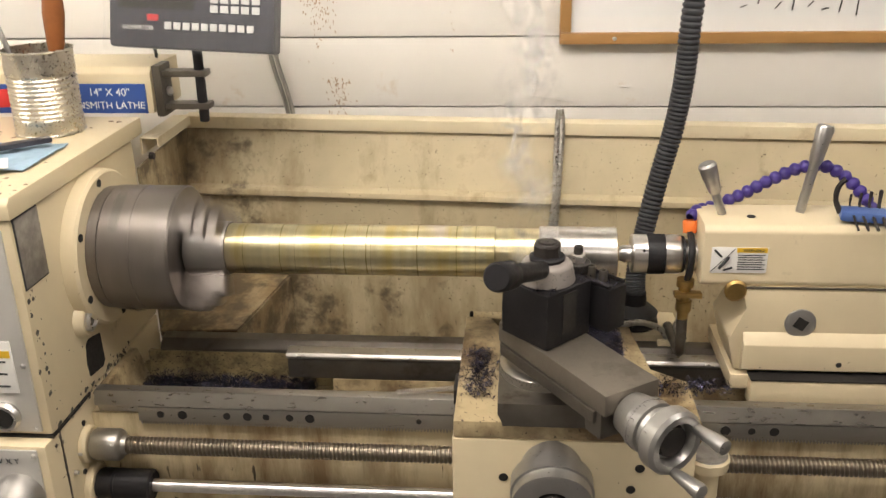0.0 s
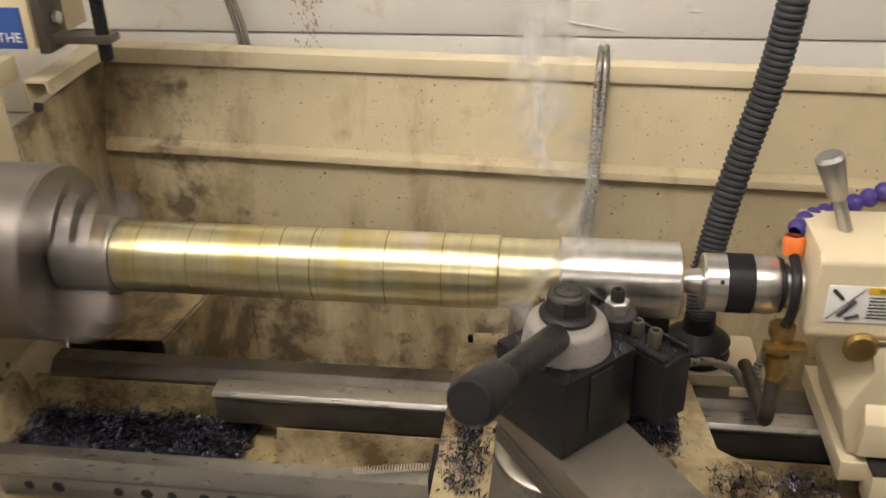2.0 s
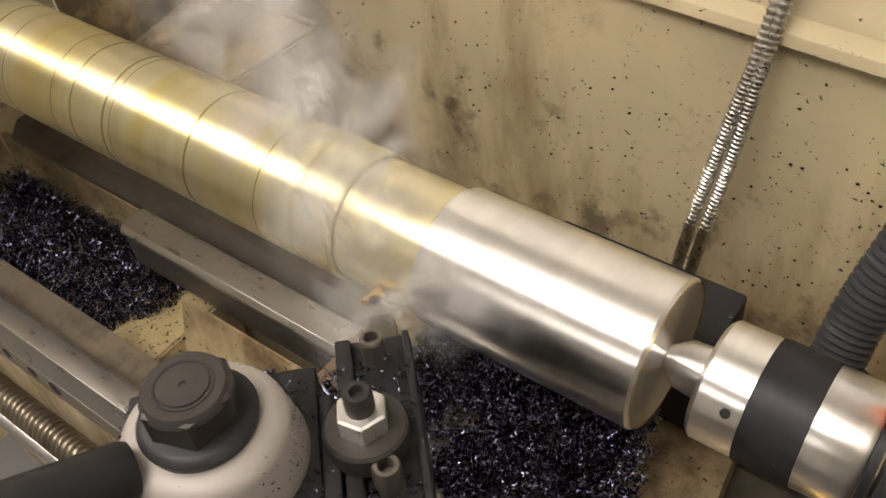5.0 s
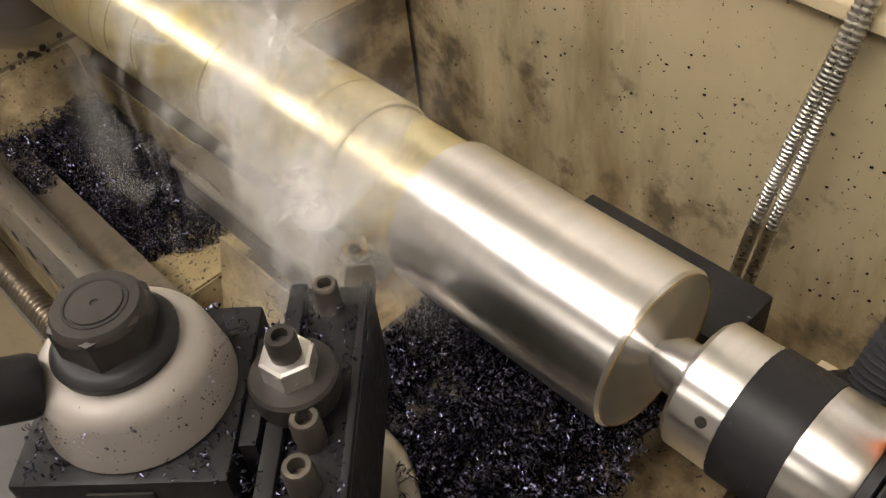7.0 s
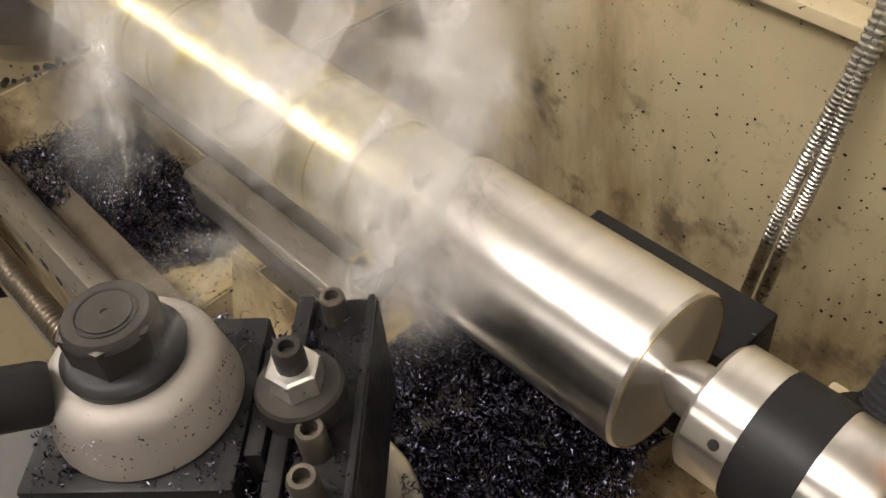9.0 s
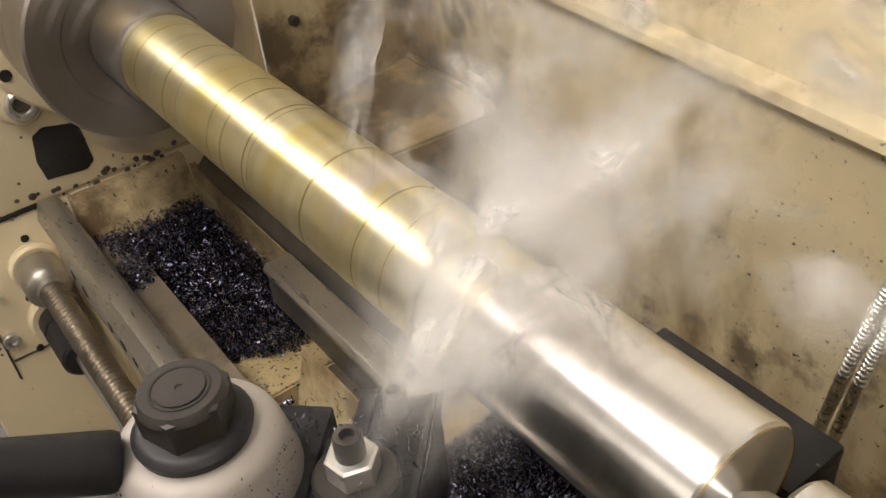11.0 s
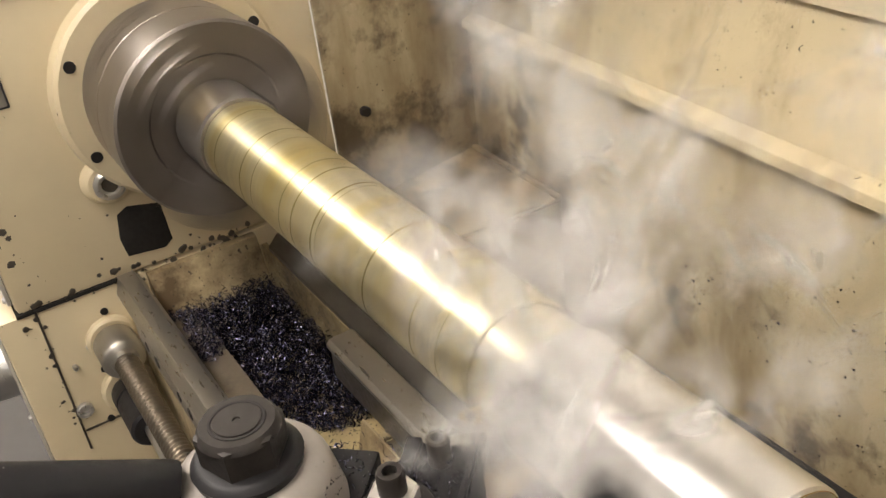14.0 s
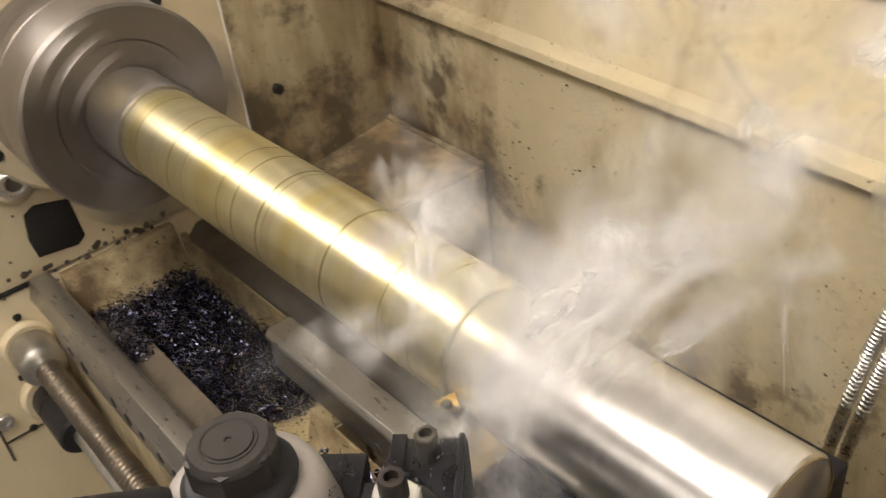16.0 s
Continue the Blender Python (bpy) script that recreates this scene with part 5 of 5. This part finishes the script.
def saddle_place(r):
    x, y = r.gauss(0.563, 0.012), r.uniform(-0.15, -0.02)
    return Vector((min(0.59, max(0.538, x)), y, 0.970 + r.uniform(0, 1) ** 2 * 0.01))


def post_place(r):
    u, v = r.uniform(-0.038, 0.078), r.uniform(-0.06, 0.044)
    if u * u + v * v < 0.037 ** 2 or (u < 0.04 and abs(v) > 0.038) or (u - 0.0577) ** 2 + v * v < 0.019 ** 2:
        return None
    c = math.sqrt(0.5)
    return Vector((TPX + c * (u - v), TPY + c * (u + v), (1.1495 if u < 0.0395 else 1.1395 if u > 0.047 and u < 0.076 else 1.1445) + r.uniform(0, 0.001)))


def saddle_right_place(r):
    x, y = r.uniform(0.79, 0.90), r.gauss(-0.105, 0.012)
    return Vector((x, y, 0.970 + r.uniform(0, 0.004)))


# ---- smoke ----
def smoke_piece(rnd, length, width, sheets=3):
    """One torn puff: a few rumpled veils inside a slim bundle, densest along the middle."""
    me = bpy.data.meshes.new("puff")
    verts, faces, veil = [], [], []
    nu, nv = 14, 9
    for s in range(sheets):
        ang, seed = rnd.uniform(0, 3.14), rnd.uniform(0, 50)
        c, sn = math.cos(ang), math.sin(ang)
        base = len(verts)
        for i in range(nu + 1):
            for j in range(nv + 1):
                u, v = 2 * i / nu - 1, 2 * j / nv - 1
                a = v * width * 0.5 * (1 - 0.25 * u)
                b = width * 0.17 * noise.noise(Vector((u * 1.3 + seed, v * 1.2, s)))
                lift = 0.05 * length * noise.noise(Vector((v * 1.5, u + seed, 7)))
                verts.append((a * c - b * sn, a * sn + b * c, u * length * 0.5 + lift))
                q = max(0.0, 1 - (u * u + v * v) ** 0.5)
                veil.append(q * q * (3 - 2 * q) * 1.5)
        for i in range(nu):
            for j in range(nv):
                k = base + i * (nv + 1) + j
                faces.append((k, k + 1, k + nv + 2, k + nv + 1))
    me.from_pydata(verts, [], faces)
    at = me.attributes.new("veil", "FLOAT", "POINT")
    at.data.foreach_set("value", veil)
    for f in me.polygons:
        f.use_smooth = True
    me.materials.append(M_SMOKE)
    return me


TIP = Vector((0.646, -0.042, 1.125))


def smoke():
    """Puffs that wait inside the headstock, leave the cutting edge one after another and spread out under the ceiling."""
    rnd = random.Random(11)
    shapes = [smoke_piece(rnd, 0.19, 0.078, 4) for _ in range(8)]
    made = []
    t = -2.0
    while t < 16.0:
        late = min(1.0, max(0.0, (t - 2.0) / 7.0))
        ob = new("smoke_puff", shapes[len(made) % len(shapes)])
        tagged(ob, "torn white puff of cutting smoke rising from the tool", "smoke", "puffs of smoke")
        made.append((ob, t, late, rnd.random(), rnd.random(), rnd.random()))
        t += 0.16 - 0.055 * min(1.0, max(0.0, (t - 1.5) / 3.0))
    return made


def puff_rows(t0, late, a, b, c):
    """From inside the headstock along the bar's core, then out of the cut, up and away."""
    rows = []
    wait = pose(-0.28 + 0.1 * a, -0.06 + 0.06 * b, 1.06 + 0.05 * c, 0, 90, 0)
    if t0 > 0:
        rows.append((0.0, wait))
        if t0 > 0.4:
            rows.append((t0 - 0.3, wait))
        if t0 > 0.1:
            rows.append((t0 - 0.07, pose(0.5, 0, AX, 0, 88, 0)))
    # early smoke climbs as a column; later it spreads back over the bar and along it
    side = (-0.5 + 1.0 * a)
    mid = max(0.0, 1 - abs(t0 - 5.5) / 3.5)
    vx = (-0.02 + 0.05 * side) * (1 - late) + late * (0.07 + 0.17 * side) - 0.19 * mid * (0.3 + b)
    vy = 0.03 * (1 - late) + late * (0.19 * b - 0.04) - 0.04 * mid
    vz = 0.26 * (1 - late) + late * (0.02 + 0.10 * c)
    vz *= 1 - 0.8 * mid
    slow = 1 - late * (0.75 * ((a * 7.3) % 1))
    vx, vy, vz = vx * slow, vy * slow, vz * slow
    lean = (10 * (1 - late) + 110 * late * (b - 0.5))
    yaw = 360 * c
    for k in range(13):
        age = 0.28 * k
        t = t0 + age
        s = age / (1 + 0.35 * age * late)
        wob = 0.012 * math.sin(5 * age + 6 * a) * min(1, age)
        x = TIP.x + feed(t0) + vx * s + wob
        y = TIP.y + vy * s + 0.5 * wob
        z = TIP.z - 0.01 + vz * age + 0.06 * min(age, 0.4)
        if 0.0 <= t <= 16.0:
            rows.append((t, pose(x, y, z, lean * min(1, age), 70 * max(0, 1 - 2.5 * age) + 150 * late * (a - 0.5) * min(1, age), yaw * 0 + 70 * (c - 0.5) * age)))
    end = t0 + 0.28 * 12
    if end < 16.0:
        rows.append((min(16.0, end + 1.6), pose(-2.6 + 6.2 * b, 0.05 + 0.3 * c, 2.5, 90, 0, 40)))
        if end + 1.6 < 16.0:
            rows.append((16.0, pose(-2.6 + 6.2 * b, 0.05 + 0.3 * c, 2.5, 90, 0, 40)))
    return rows


room()
ceiling_lights()
whiteboard()
splash_guard()
headstock()
CHUCK = chuck()
BAR, FRESH = workpiece()
bed()
screws_and_rods()
CARRIAGE = carriage()
POST = tool_post()
tailstock()
hoses()
small_things()
long_curl()
swarf("swarf_pile", 9000, gap_place, "blue-black curled steel swarf on the bed web", 3, (0.0012, 0.0034))
swarf("swarf_pile", 1800, ledge_place, "blue-black swarf on the inner ledge of the bed", 9, (0.0012, 0.003))
ON_CARRIAGE = [swarf("swarf_pile", 11000, carriage_place, "deep pile of blue-black swarf on the carriage", 4, (0.0012, 0.0034)),
               swarf("swarf_pile", 500, saddle_place, "dark swarf on the saddle wing", 5),
               swarf("swarf_pile", 260, saddle_right_place, "dark swarf by the front way", 6),
               swarf("swarf_pile", 900, post_place, "loose fine chips on the tool post and holder", 8, (0.0004, 0.0014))]
PUFFS = smoke()


def feed(t):
    """The carriage is fed steadily towards the chuck."""
    return -0.00212 * t


def motions():
    turns = [(k / FPS, Matrix.Translation((0, 0, AX)) @ Matrix.Rotation(radians(-84.0 * k + 20), 4, "X")) for k in range(0, 481)]
    walk(CHUCK, turns)
    walk(BAR, turns)
    walk(FRESH, [(t, Matrix.Translation((feed(t), 0, 0))) for t in (0.0, 4.0, 8.0, 12.0, 16.0)])
    for ob in (CARRIAGE, *POST, *ON_CARRIAGE, *ON_SLIDE):
        p = ob.location.copy()
        walk(ob, [(t, Matrix.Translation(p + Vector((feed(t), 0, 0)))) for t in (0.0, 4.0, 8.0, 12.0, 16.0)])
    for ob, t0, late, a, b, c in PUFFS:
        walk(ob, puff_rows(t0, late, a, b, c))


motions()
